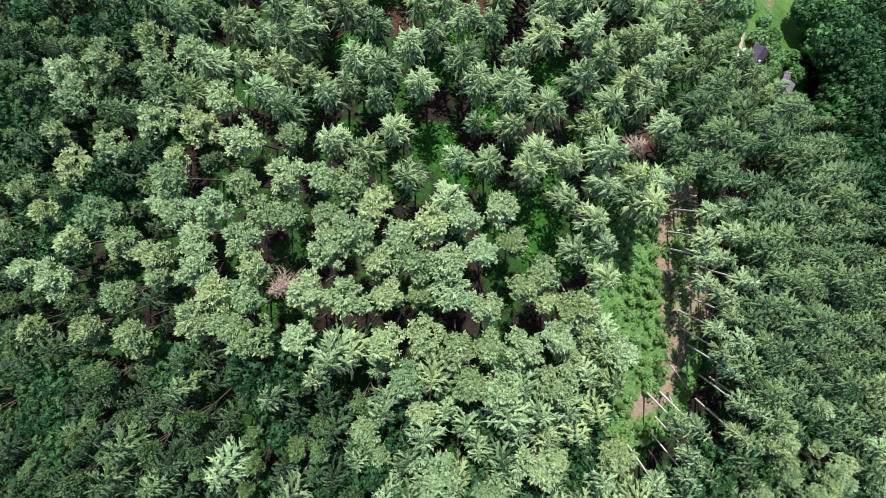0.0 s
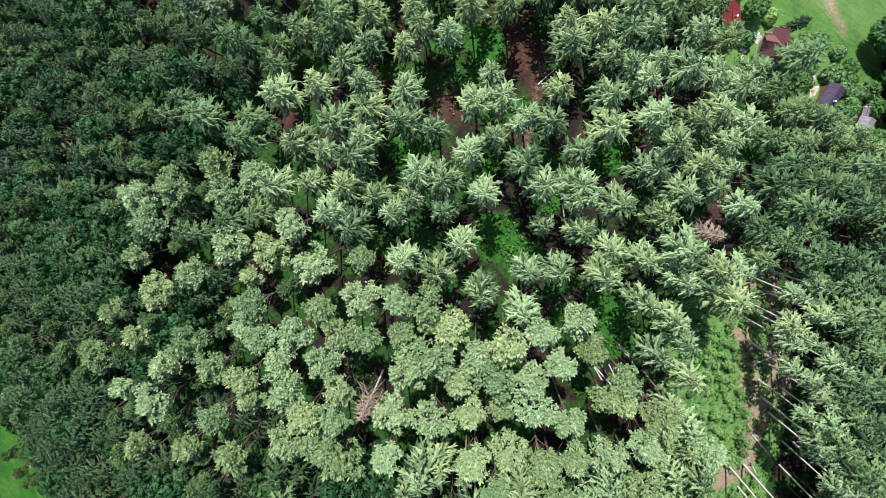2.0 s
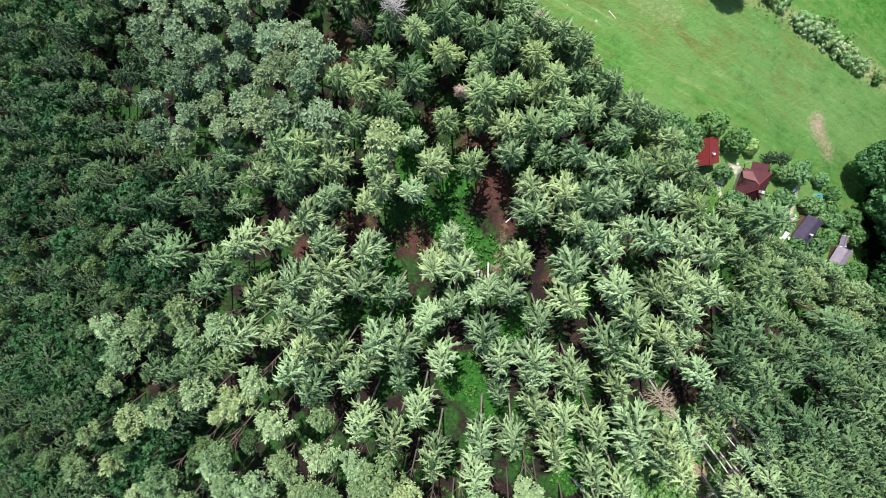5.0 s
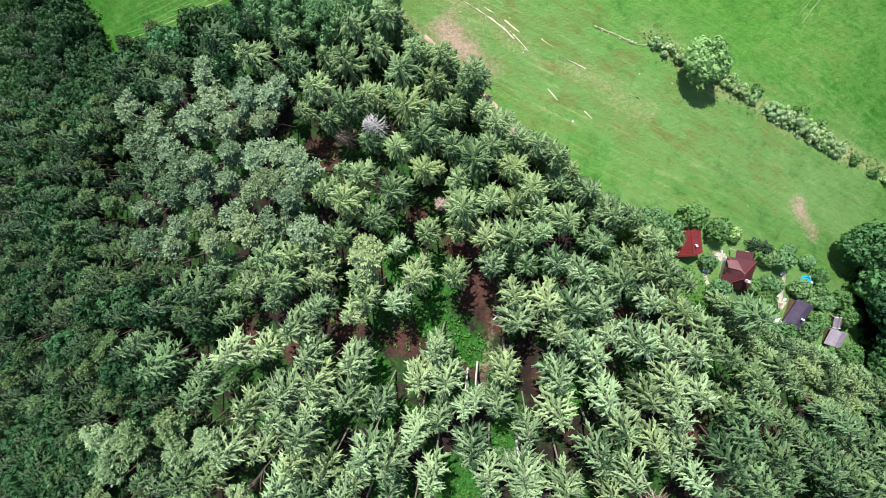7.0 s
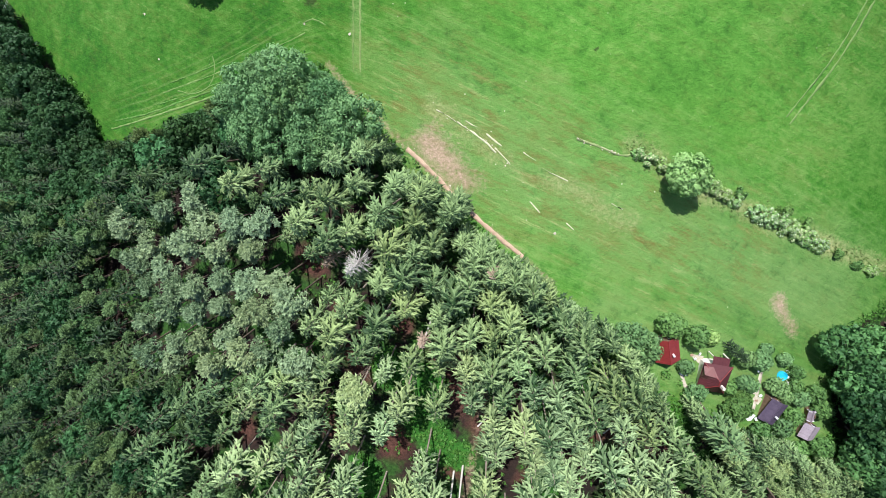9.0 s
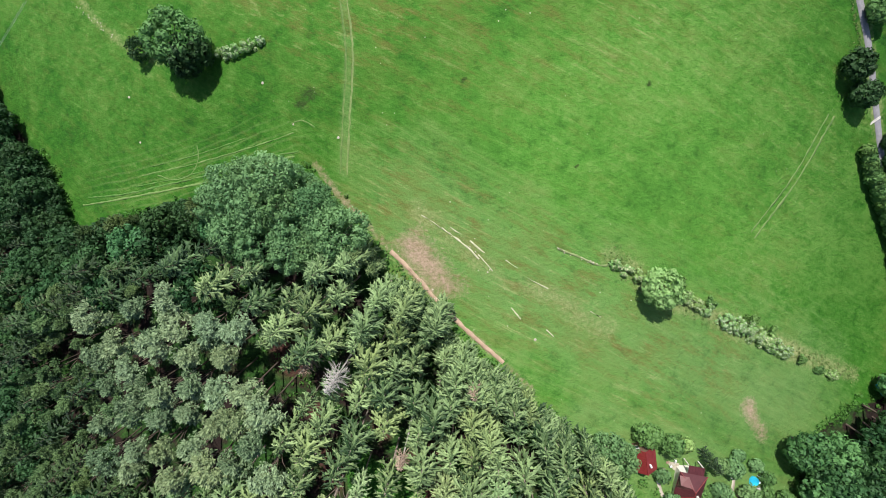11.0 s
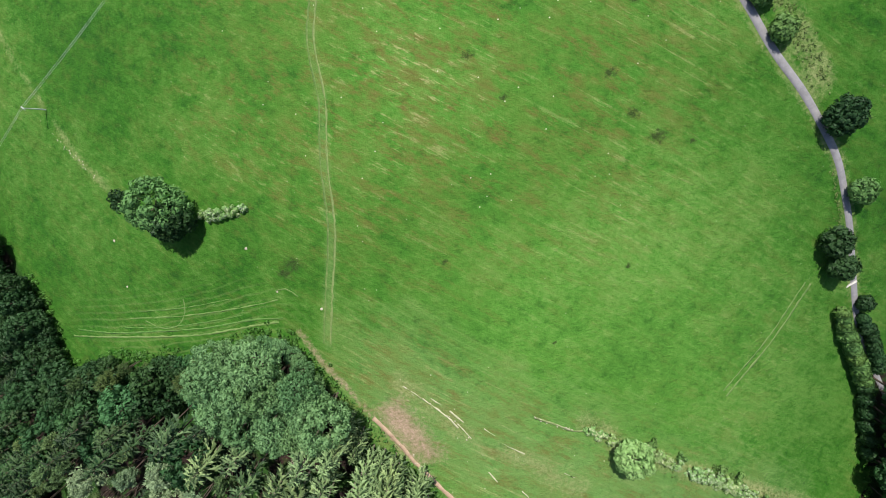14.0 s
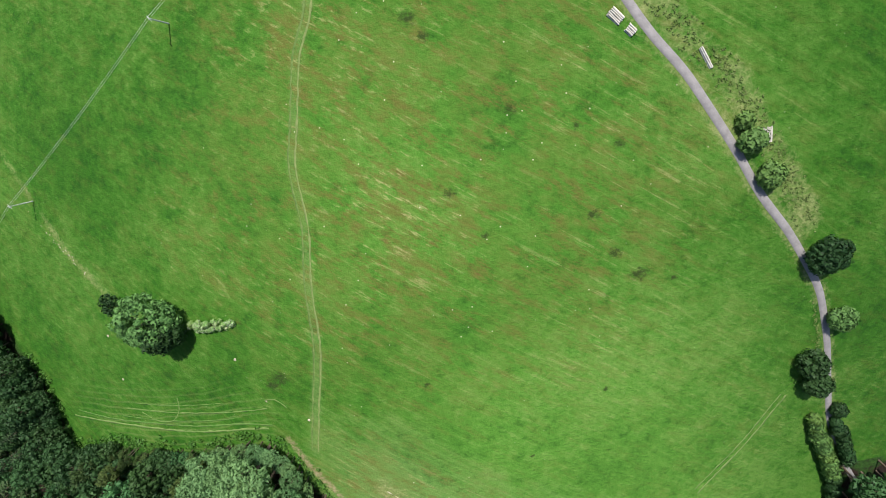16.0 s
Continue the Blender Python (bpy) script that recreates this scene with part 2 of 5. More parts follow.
RED_ROOF = plain("red_sheet_roof", (0.14, 0.016, 0.016), (0.21, 0.028, 0.026), 0.8, 0.5, 0.4)
WINE_ROOF = plain("wine_red_roof", (0.045, 0.008, 0.011), (0.08, 0.016, 0.019), 0.8, 0.6, 0.4)
SLATE_ROOF = plain("dark_felt_roof", (0.04, 0.028, 0.048), (0.085, 0.064, 0.098), 0.8, 0.8)
GREY_ROOF = plain("weathered_grey_roof", (0.15, 0.12, 0.14), (0.3, 0.25, 0.28), 0.8, 0.85)
TIMBER = plain("brown_timber", (0.1, 0.06, 0.04), (0.22, 0.14, 0.09), 1.5)
WALL = plain("light_render", (0.55, 0.5, 0.43), (0.75, 0.71, 0.63), 0.8)
WHITE = plain("white_paint", (0.68, 0.68, 0.68), (0.82, 0.82, 0.82), 0.8, 0.5)
BLUE = plain("turquoise_plastic", (0.02, 0.32, 0.5), (0.05, 0.5, 0.68), 1.0, 0.3, 0.5)
STEEL = plain("galvanised_steel", (0.5, 0.5, 0.5), (0.72, 0.72, 0.72), 2.0, 0.6, 0.4, 0.1, 0.01)
GLASS, _n, _l, _b = shader("dark_glass", 0.08, 0.6)
_b.inputs["Base Color"].default_value = (0.03, 0.04, 0.05, 1)


def ground_material():
    m, n, l, b = shader("meadow_and_forest_floor", 0.9, 0.15)
    co = n.new("ShaderNodeTexCoord").outputs["Object"]

    def mask(name):
        a = n.new("ShaderNodeAttribute")
        a.attribute_name = name
        return a.outputs["Fac"]

    big = grain(n, l, co, 0.018, 3, 0.55)
    mid = grain(n, l, co, 0.11, 5, 0.65)
    fine = grain(n, l, co, 1.3, 4, 0.7)
    # mowing lines
    turn = n.new("ShaderNodeMapping")
    turn.inputs["Rotation"].default_value = (0, 0, radians(28))
    l.new(co, turn.inputs["Vector"])
    long = n.new("ShaderNodeMapping")
    long.inputs["Scale"].default_value = (0.05, 1.0, 1.0)
    l.new(turn.outputs[0], long.inputs["Vector"])
    lines = grain(n, l, long.outputs[0], 1.1, 4, 0.7)
    swath = n.new("ShaderNodeTexWave")
    swath.bands_direction = "Y"
    swath.inputs["Scale"].default_value, swath.inputs["Distortion"].default_value = 0.21, 5.0
    swath.inputs["Detail"].default_value, swath.inputs["Detail Scale"].default_value = 4.0, 0.5
    l.new(turn.outputs[0], swath.inputs["Vector"])
    rows = calc(n, l, "MULTIPLY", calc(n, l, "SUBTRACT", swath.outputs["Fac"], 0.5), calc(n, l, "MULTIPLY", ramp(n, l, big, [(0.42, (0, 0, 0)), (0.66, (1, 1, 1))]), 0.02))
    tone = calc(n, l, "ADD", calc(n, l, "MULTIPLY", big, 0.3), calc(n, l, "MULTIPLY", mid, 0.22))
    tuft = grain(n, l, co, 0.42, 4, 0.75)
    tone = calc(n, l, "ADD", tone, rows)
    tone = calc(n, l, "ADD", tone, calc(n, l, "ADD", calc(n, l, "MULTIPLY", lines, 0.14), calc(n, l, "ADD", calc(n, l, "MULTIPLY", fine, 0.14), calc(n, l, "MULTIPLY", tuft, 0.23))))
    grass = ramp(n, l, tone, [(0.41, (0.013, 0.067, 0.005)), (0.5, (0.031, 0.12, 0.009)), (0.59, (0.07, 0.175, 0.024))])
    fresh = ramp(n, l, tone, [(0.41, (0.05, 0.155, 0.017)), (0.5, (0.082, 0.225, 0.028)), (0.59, (0.145, 0.28, 0.055))])
    grass = blend(n, l, mask("fresh"), grass, fresh)
    pale = ramp(n, l, calc(n, l, "ADD", mask("pale"), calc(n, l, "MULTIPLY", calc(n, l, "SUBTRACT", calc(n, l, "ADD", calc(n, l, "MULTIPLY", mid, 0.5), calc(n, l, "MULTIPLY", lines, 0.5)), 0.5), 1.3)), [(0.1, (0, 0, 0)), (0.9, (1, 1, 1))])
    grass = blend(n, l, calc(n, l, "MULTIPLY", pale, 0.8), grass, (0.15, 0.24, 0.075))
    wave = calc(n, l, "SINE", calc(n, l, "MULTIPLY", calc(n, l, "ADD", mask("rings"), calc(n, l, "MULTIPLY", mid, 2.6)), 3.6))
    wave = calc(n, l, "MULTIPLY", ramp(n, l, calc(n, l, "MULTIPLY", wave, calc(n, l, "ADD", fine, 0.4)), [(0.3, (0, 0, 0)), (0.9, (1, 1, 1))]), calc(n, l, "MULTIPLY", mask("mown"), calc(n, l, "MULTIPLY", big, 0.95)))
    grass = blend(n, l, wave, grass, (0.13, 0.2, 0.055))
    # streaks of reddish seed heads, and thin pale stalks along the mowing
    smear = n.new("ShaderNodeMapping")
    smear.inputs["Scale"].default_value = (0.3, 1.0, 1.0)
    l.new(turn.outputs[0], smear.inputs["Vector"])
    heads = grain(n, l, smear.outputs[0], 0.42, 7, 0.78)
    red = ramp(n, l, calc(n, l, "ADD", calc(n, l, "MULTIPLY", heads, 0.8), calc(n, l, "MULTIPLY", big, 0.2)), [(0.49, (0, 0, 0)), (0.63, (1, 1, 1))])
    grass = blend(n, l, calc(n, l, "MULTIPLY", red, calc(n, l, "MULTIPLY", mask("dry"), 0.95)), grass, (0.14, 0.092, 0.03))
    band = ramp(n, l, calc(n, l, "ADD", calc(n, l, "MULTIPLY", mid, 0.6), calc(n, l, "MULTIPLY", heads, 0.4)), [(0.42, (0, 0, 0)), (0.6, (0.6, 0.6, 0.6))])
    grass = blend(n, l, calc(n, l, "MULTIPLY", band, mask("dry")), grass, (0.1, 0.142, 0.025))
    stalk = ramp(n, l, calc(n, l, "ADD", calc(n, l, "MULTIPLY", lines, 0.75), calc(n, l, "MULTIPLY", tuft, 0.25)), [(0.56, (0, 0, 0)), (0.63, (1, 1, 1))])
    grass = blend(n, l, calc(n, l, "MULTIPLY", stalk, calc(n, l, "MULTIPLY", mask("dry"), ramp(n, l, big, [(0.4, (0.1, 0.1, 0.1)), (0.62, (0.85, 0.85, 0.85))]))), grass, (0.3, 0.3, 0.12))
    dark = ramp(n, l, calc(n, l, "MULTIPLY", tuft, calc(n, l, "ADD", mid, 0.5)), [(0.26, (1, 1, 1)), (0.42, (0, 0, 0))])
    grass = blend(n, l, calc(n, l, "MULTIPLY", dark, 0.4), grass, (0.014, 0.065, 0.007))
    v = n.new("ShaderNodeTexVoronoi")
    v.inputs["Scale"].default_value = 0.34
    l.new(co, v.inputs["Vector"])
    dot = ramp(n, l, v.outputs["Distance"], [(0.035, (1, 1, 1)), (0.06, (0, 0, 0))])
    grass = blend(n, l, calc(n, l, "MULTIPLY", dot, calc(n, l, "MULTIPLY", mask("dry"), 0.8)), grass, (0.6, 0.6, 0.4))
    grass = blend(n, l, calc(n, l, "MULTIPLY", ramp(n, l, calc(n, l, "ADD", mask("lush"), calc(n, l, "MULTIPLY", calc(n, l, "SUBTRACT", fine, 0.5), 1.5)), [(0.3, (0, 0, 0)), (0.7, (1, 1, 1))]), 0.9), grass, (0.026, 0.045, 0.01))
    rough = ramp(n, l, calc(n, l, "ADD", calc(n, l, "MULTIPLY", mid, 0.5), calc(n, l, "MULTIPLY", fine, 0.5)), [(0.35, (0.1, 0.15, 0.04)), (0.65, (0.27, 0.29, 0.12))])
    soil = ramp(n, l, calc(n, l, "ADD", calc(n, l, "MULTIPLY", mid, 0.5), calc(n, l, "MULTIPLY", fine, 0.5)), [(0.35, (0.2, 0.13, 0.08)), (0.65, (0.38, 0.28, 0.2))])
    # needle litter taken near black: shade under the canopy is partly put into its colour
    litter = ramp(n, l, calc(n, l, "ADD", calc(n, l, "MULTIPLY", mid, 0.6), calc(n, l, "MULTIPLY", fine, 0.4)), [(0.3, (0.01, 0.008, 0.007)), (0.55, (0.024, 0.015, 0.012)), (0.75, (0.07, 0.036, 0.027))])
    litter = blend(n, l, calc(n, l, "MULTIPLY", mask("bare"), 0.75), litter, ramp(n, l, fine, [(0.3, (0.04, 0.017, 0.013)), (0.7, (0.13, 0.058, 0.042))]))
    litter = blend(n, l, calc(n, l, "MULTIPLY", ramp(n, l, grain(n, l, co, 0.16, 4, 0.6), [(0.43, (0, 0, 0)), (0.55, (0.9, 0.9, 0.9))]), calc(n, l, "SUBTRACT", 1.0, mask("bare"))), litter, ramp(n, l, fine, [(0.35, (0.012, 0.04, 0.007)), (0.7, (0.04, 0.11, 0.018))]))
    # clearing herbs kept dark green, with the shade of surrounding trees in the tone
    herb = ramp(n, l, fine, [(0.3, (0.012, 0.058, 0.006)), (0.7, (0.045, 0.145, 0.02))])
    scrub = ramp(n, l, fine, [(0.3, (0.05, 0.13, 0.025)), (0.7, (0.17, 0.28, 0.085))])
    herb = blend(n, l, mask("scrub"), herb, scrub)

    def edged(name, soft=0.25):
        w = calc(n, l, "ADD", mask(name), calc(n, l, "MULTIPLY", calc(n, l, "SUBTRACT", calc(n, l, "ADD", calc(n, l, "MULTIPLY", mid, 0.5), calc(n, l, "MULTIPLY", fine, 0.5)), 0.5), 1.6))
        return ramp(n, l, w, [(0.5 - soft, (0, 0, 0)), (0.5 + soft, (1, 1, 1))])

    col = blend(n, l, edged("rough"), grass, rough)
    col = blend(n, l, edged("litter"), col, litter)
    col = blend(n, l, edged("herb"), col, herb)
    col = blend(n, l, edged("soil"), col, soil)
    l.new(col, b.inputs["Base Color"])
    bump(n, l, b, calc(n, l, "ADD", calc(n, l, "ADD", fine, tuft), calc(n, l, "MULTIPLY", mid, 0.6)), 0.75, 0.45)
    return m


# ============ building helpers ============
def mesh(name, verts, faces, mats, index=None, smooth_faces=False):
    me = bpy.data.meshes.new(name)
    me.from_pydata([tuple(v) for v in verts], [], [tuple(f) for f in faces])
    for m in mats:
        me.materials.append(m)
    if index is not None:
        me.polygons.foreach_set("material_index", np.asarray(index, np.int32))
    if smooth_faces:
        me.polygons.foreach_set("use_smooth", np.ones(len(me.polygons), bool))
    me.update()
    return me


def big_mesh(name, verts, tris, mats, index=None):
    """Many triangles at once."""
    me = bpy.data.meshes.new(name)
    verts, tris = np.asarray(verts, np.float32), np.asarray(tris, np.int32)
    me.vertices.add(len(verts))
    me.vertices.foreach_set("co", verts.ravel())
    me.loops.add(tris.size)
    me.loops.foreach_set("vertex_index", tris.ravel())
    me.polygons.add(len(tris))
    me.polygons.foreach_set("loop_start", np.arange(len(tris), dtype=np.int32) * 3)
    for m in mats:
        me.materials.append(m)
    if index is not None:
        me.polygons.foreach_set("material_index", np.asarray(index, np.int32))
    me.update(calc_edges=True)
    return me


def part(name, me, parent, label=""):
    ob = new(name, me)
    ob.parent = parent
    return tagged(ob, label) if label else ob


def bm_mesh(name, bm, mat):
    me = bpy.data.meshes.new(name)
    bm.to_mesh(me)
    bm.free()
    me.materials.append(mat)
    return me


def box(bm, x0, y0, z0, x1, y1, z1, bevel=0.0):
    m = Matrix.LocRotScale(((x0 + x1) / 2, (y0 + y1) / 2, (z0 + z1) / 2), None, (abs(x1 - x0), abs(y1 - y0), abs(z1 - z0)))
    r = bmesh.ops.create_cube(bm, size=1, matrix=m)
    if bevel:
        e = list({e for v in r["verts"] for e in v.link_edges})
        bmesh.ops.bevel(bm, geom=e, offset=bevel, segments=1, affect="EDGES")


def tube(points, radii, sides=7, start=0):
    """Triangles of a tapered, bent round stem through points."""
    V, F = [], []
    for i, (p, r) in enumerate(zip(points, radii)):
        d = (Vector(points[min(i + 1, len(points) - 1)]) - Vector(points[max(i - 1, 0)])).normalized()
        a = d.orthogonal().normalized()
        b = d.cross(a)
        for k in range(sides):
            w = 2 * math.pi * k / sides
            V.append(tuple(Vector(p) + r * (math.cos(w) * a + math.sin(w) * b)))
    for i in range(len(points) - 1):
        for k in range(sides):
            a, b = start + i * sides + k, start + i * sides + (k + 1) % sides
            F += [(a, b, b + sides), (a, b + sides, a + sides)]
    V.append(tuple(points[-1]))
    F += [(start + (len(points) - 1) * sides + k, start + (len(points) - 1) * sides + (k + 1) % sides, start + len(V) - 1) for k in range(sides)]
    return V, F


# ============ trees ============
def spruce_mesh(seed, height=18.0, radius=3.0, crown=9.0, whorls=6, per=10, stem=1.0):
    """Crown of drooping branches in whorls, each a spine with paired hanging twigs, on a bare lower trunk. crown: its height."""
    rng = random.Random(seed)
    V, F = [], []
    low = max(2, int((crown - 5.0) / 1.6))
    for i in range(low + whorls):
        s = max(0.0, (i - low) / (whorls - 1))
        z = height - 0.25 - 4.4 * (1 - s) ** 1.15 - max(0, low - i) * (crown - 5.0) / low
        reach = radius * (1 - s) ** 0.8 * (1 if i >= low else 0.96) + 0.45
        count = per if s < 0.15 else max(5, round(per * (0.86 - 0.36 * s)))
        for k in range(count):
            az = 2 * math.pi * (k + 0.5 * (i % 2)) / count + rng.uniform(-0.22, 0.22)
            L = reach * rng.uniform(0.7, 1.15)
            curl, lift = rng.uniform(-0.55, 0.55), rng.uniform(-0.2, 0.2)
            up, sag = 0.36 + 0.5 * s, 0.66 - 0.1 * s
            half = (0.1 + 0.034 * L) * rng.uniform(0.85, 1.2)

            def spine(q):
                a = az + curl * q * q
                return Vector((math.cos(a) * L * q, math.sin(a) * L * q, z + lift + L * (up * q - sag * q * q + 0.1 * q ** 4))), a

            def feather(start, to, n, wide, fall):
                """A spine with toothed wings that hang to both sides."""
                n0 = len(V)
                for j in range(n + 1):
                    q = j / n
                    p = start.lerp(to, q) if isinstance(to, Vector) else spine(0.08 + 0.92 * q)[0]
                    a = az + curl * q * q if not isinstance(to, Vector) else math.atan2((to - start).y, (to - start).x)
                    side = Vector((-math.sin(a), math.cos(a), 0))
                    tooth = (1.5 if j % 2 else 0.5) * rng.uniform(0.8, 1.2)
                    w = wide * (0.5 + 0.62 * math.sin(math.pi * min(1, 0.12 + q * 0.78))) * tooth * (0.3 if j == n else 1)
                    ahead = Vector((math.cos(a), math.sin(a), 0)) * (0.35 * w if j % 2 else 0)
                    V.extend([tuple(p), tuple(p + side * w + ahead + Vector((0, 0, -fall * w))), tuple(p - side * w + ahead + Vector((0, 0, -fall * w)))])
                for j in range(n):
                    c = n0 + 3 * j
                    F.extend([(c, c + 3, c + 4), (c, c + 4, c + 1), (c, c + 2, c + 5), (c, c + 5, c + 3)])

            feather(None, None, 9 if L > 1.5 else 5, half, 0.75)
            if L > 1.5:
                for sgn in (-1, 1):
                    q = rng.uniform(0.42, 0.68)
                    p, a = spine(q)
                    d = Vector((math.cos(a + sgn * 0.7), math.sin(a + sgn * 0.7), -0.35))
                    feather(p, p + d * L * rng.uniform(0.26, 0.42), 3, half * 0.7, 0.6)
    n0 = len(V)
    for k in range(5):
        w = 2 * math.pi * k / 5
        V.append((0.13 * math.cos(w), 0.13 * math.sin(w), height - 0.9))
    V.append((0, 0, height + 0.45))
    F += [(n0 + k, n0 + (k + 1) % 5, n0 + 5) for k in range(5)]
    bend = rng.uniform(-0.3, 0.3)
    TV, TF = tube([(0, 0, -1.5), (0, 0, 0.3), (bend * 0.5, 0, height * 0.4), (0, 0, height * 0.97)], [0.28 * stem, 0.22 * stem, 0.16 * stem, 0.03], 6)
    return V, F, TV, TF


def clump(rng, V, F, c, r, leaves, leaf, flat=0.75):
    """A tuft of leaf sprays on a small uneven ball."""
    for _ in range(leaves):
        d = Vector((rng.gauss(0, 1), rng.gauss(0, 1), rng.gauss(0.25, 1))).normalized()
        p = Vector(c) + Vector((d.x * r, d.y * r, d.z * r * flat)) * rng.uniform(0.75, 1.08)
        t = d.orthogonal().normalized()
        a = rng.uniform(0, 2 * math.pi)
        t = (Matrix.Rotation(a, 3, d) @ t + d * rng.uniform(-0.1, 0.25)).normalized()
        b = d.cross(t)
        s = leaf * rng.uniform(0.7, 1.35)
        n = len(V)
        V += [tuple(p - b * s * 0.5 - t * s * 0.3), tuple(p + b * s * 0.5 - t * s * 0.3), tuple(p + t * s)]
        F.append((n, n + 1, n + 2))


def needle_tuft(rng, V, F, c, r, spikes, flat=0.75):
    """A pine shoot cluster: narrow needle sprays radiating outwards and up from one point."""
    for _ in range(spikes):
        d = Vector((rng.gauss(0, 1), rng.gauss(0, 1), rng.gauss(0.35, 0.7) * flat)).normalized()
        side = d.cross(Vector((0, 0, 1)) if abs(d.z) < 0.9 else Vector((1, 0, 0))).normalized()
        L, w = r * rng.uniform(0.75, 1.45), r * 0.24
        p = Vector(c) + d * r * 0.15
        m = p + d * L * 0.55
        n = len(V)
        V += [tuple(p), tuple(m + side * w - d * 0.03), tuple(m - side * w - d * 0.03), tuple(p + d * L + Vector((0, 0, 0.12 * L)))]
        F += [(n, n + 1, n + 3), (n, n + 3, n + 2)]


def leafy_mesh(seed, height, radius, depth, clumps, leaves, leaf, size, bottom=0.0, trunk=0.28, limbs=5, flat=0.75, needles=False):
    """A leafy crown of many tufts round limbs, on a tapered trunk. depth: the crown's height."""
    rng = random.Random(seed)
    V, F = [], []
    centre = height - depth / 2
    lobes = [(rng.uniform(0, 6.28), rng.uniform(0.75, 1.15)) for _ in range(5)]
    TV, TF = tube([(0, 0, -1.2), (0, 0, 0.4), (rng.uniform(-.3, .3), rng.uniform(-.3, .3), height * 0.5), (0, 0, height * 0.9)], [trunk * 1.4, trunk, trunk * 0.7, trunk * 0.15], 7)
    for k in range(limbs):
        az, z0 = 2 * math.pi * k / limbs + rng.uniform(-.4, .4), height * rng.uniform(0.4, 0.6)
        e = Vector((math.cos(az) * radius * 0.7, math.sin(az) * radius * 0.7, min(height * 0.85, z0 + height * 0.22)))
        v, f = tube([(0, 0, z0), tuple(e * 0.5 + Vector((0, 0, z0 * 0.55))), tuple(e)], [trunk * 0.5, trunk * 0.3, trunk * 0.08], 5, len(TV))
        TV, TF = TV + v, TF + f
    if needles:
        # several uneven bosses of shoots, spread round the top of the stem
        bosses = []
        for k in range(9):
            az, q = k * 2.4 + rng.uniform(-0.5, 0.5), math.sqrt((k + 0.3) / 9) * rng.uniform(0.8, 1.1)
            bosses.append((math.cos(az) * q * (radius - 0.7), math.sin(az) * q * (radius - 0.7), height - 0.8 - depth * 0.55 * q * q * rng.uniform(0.6, 1.5), radius * rng.uniform(0.28, 0.5)))
        for k in range(clumps):
            bx, by, bz, br = bosses[k % 9]
            d = Vector((rng.gauss(0, 1), rng.gauss(0, 1), rng.gauss(0.35, 0.8))).normalized() * br * rng.uniform(0.7, 1.1)
            needle_tuft(rng, V, F, (bx + d.x, by + d.y, bz + d.z * 0.9), size * rng.uniform(0.7, 1.3), leaves, flat)
        return V, F, TV, TF
    for k in range(clumps):
        u = 1 - 2 * (k + 0.5) / clumps
        u = max(-1, min(1, u + rng.uniform(-.1, .1))) if u > -0.55 else rng.uniform(-0.5, 0.5)
        az = k * 2.399963 + rng.uniform(-.35, .35)
        w = math.sqrt(max(0, 1 - u * u))
        lobe = max(0.8, max(a * (0.5 + 0.5 * math.cos(az - b)) + 0.25 for b, a in lobes))
        q = rng.uniform(0.72, 1.0) * lobe
        c = (math.cos(az) * w * radius * q, math.sin(az) * w * radius * q, centre + u * depth / 2 * rng.uniform(0.8, 1.05))
        clump(rng, V, F, c, size * rng.uniform(0.7, 1.25), leaves, leaf, flat)
    return V, F, TV, TF


KINDS = {}


def kind(name, seeds, maker, crown_mat, trunk_mat, label):
    KINDS[name] = [(maker(s), crown_mat, trunk_mat, label) for s in seeds]


kind("spruce", (1, 2, 3, 4, 5, 6), lambda s: spruce_mesh(s, 17.2 + s * 0.3, 2.1 + 0.29 * s, 8.2, 5, 9 + s % 2), SPRUCE, BARK, "tall green spruce with drooping whorled branches and bare lower trunk")
kind("pine", (11, 12, 13, 14, 15, 16), lambda s: leafy_mesh(s, 17 + 0.6 * (s % 3), 2.7 + 0.3 * (s % 4), 4.6, 135, 13, 0.5, 0.52, limbs=5, trunk=0.2, needles=True), PINE, BARK_DARK, "tall pine with a pale rounded tufted crown")
kind("grey_pine", (15, 16, 17, 18, 19, 20), lambda s: leafy_mesh(s, 17 + 0.6 * (s % 3), 2.7 + 0.3 * (s % 4), 4.6, 135, 13, 0.5, 0.52, limbs=5, trunk=0.2, needles=True), GREY_PINE, BARK_DARK, "tall pine with a grey-green rounded tufted crown")
kind("dark_spruce", (51, 52, 53, 54), lambda s: spruce_mesh(s, 16.5 + (s % 4) * 0.6, 2.3 + 0.2 * (s % 4), 9.0, 5, 8), DARK_SPRUCE, BARK_DARK, "dark blue-green spruce of the western wood, corner darkening put into its needles")
kind("green_spruce", (1, 2, 3, 5, 6), lambda s: spruce_mesh(s + 60, 17.2 + s * 0.3, 2.1 + 0.24 * s, 8.6, 5, 9), GREEN_SPRUCE, BARK, "tall fresh green spruce near the meadow side of the wood")
kind("deep_spruce", (2, 3, 4, 6), lambda s: spruce_mesh(s + 30, 17.2 + s * 0.3, 2.2 + 0.2 * s, 9.0, 5, 9), DEEP_SPRUCE, BARK_DARK, "tall spruce on the outer sides of the wood, needles darkened for lens falloff")
kind("edge_spruce", (7, 8, 9), lambda s: spruce_mesh(s, 13 + s * 0.3, 2.7, 14, 7, 9), GREEN_SPRUCE, BARK, "spruce at the forest edge, branched down to the ground")
kind("tall_edge_spruce", (1, 3, 5), lambda s: spruce_mesh(s, 18.3, 2.4 + 0.15 * s, 15, 6, 9), GREEN_SPRUCE, BARK, "tall forest edge spruce branched nearly to the ground")
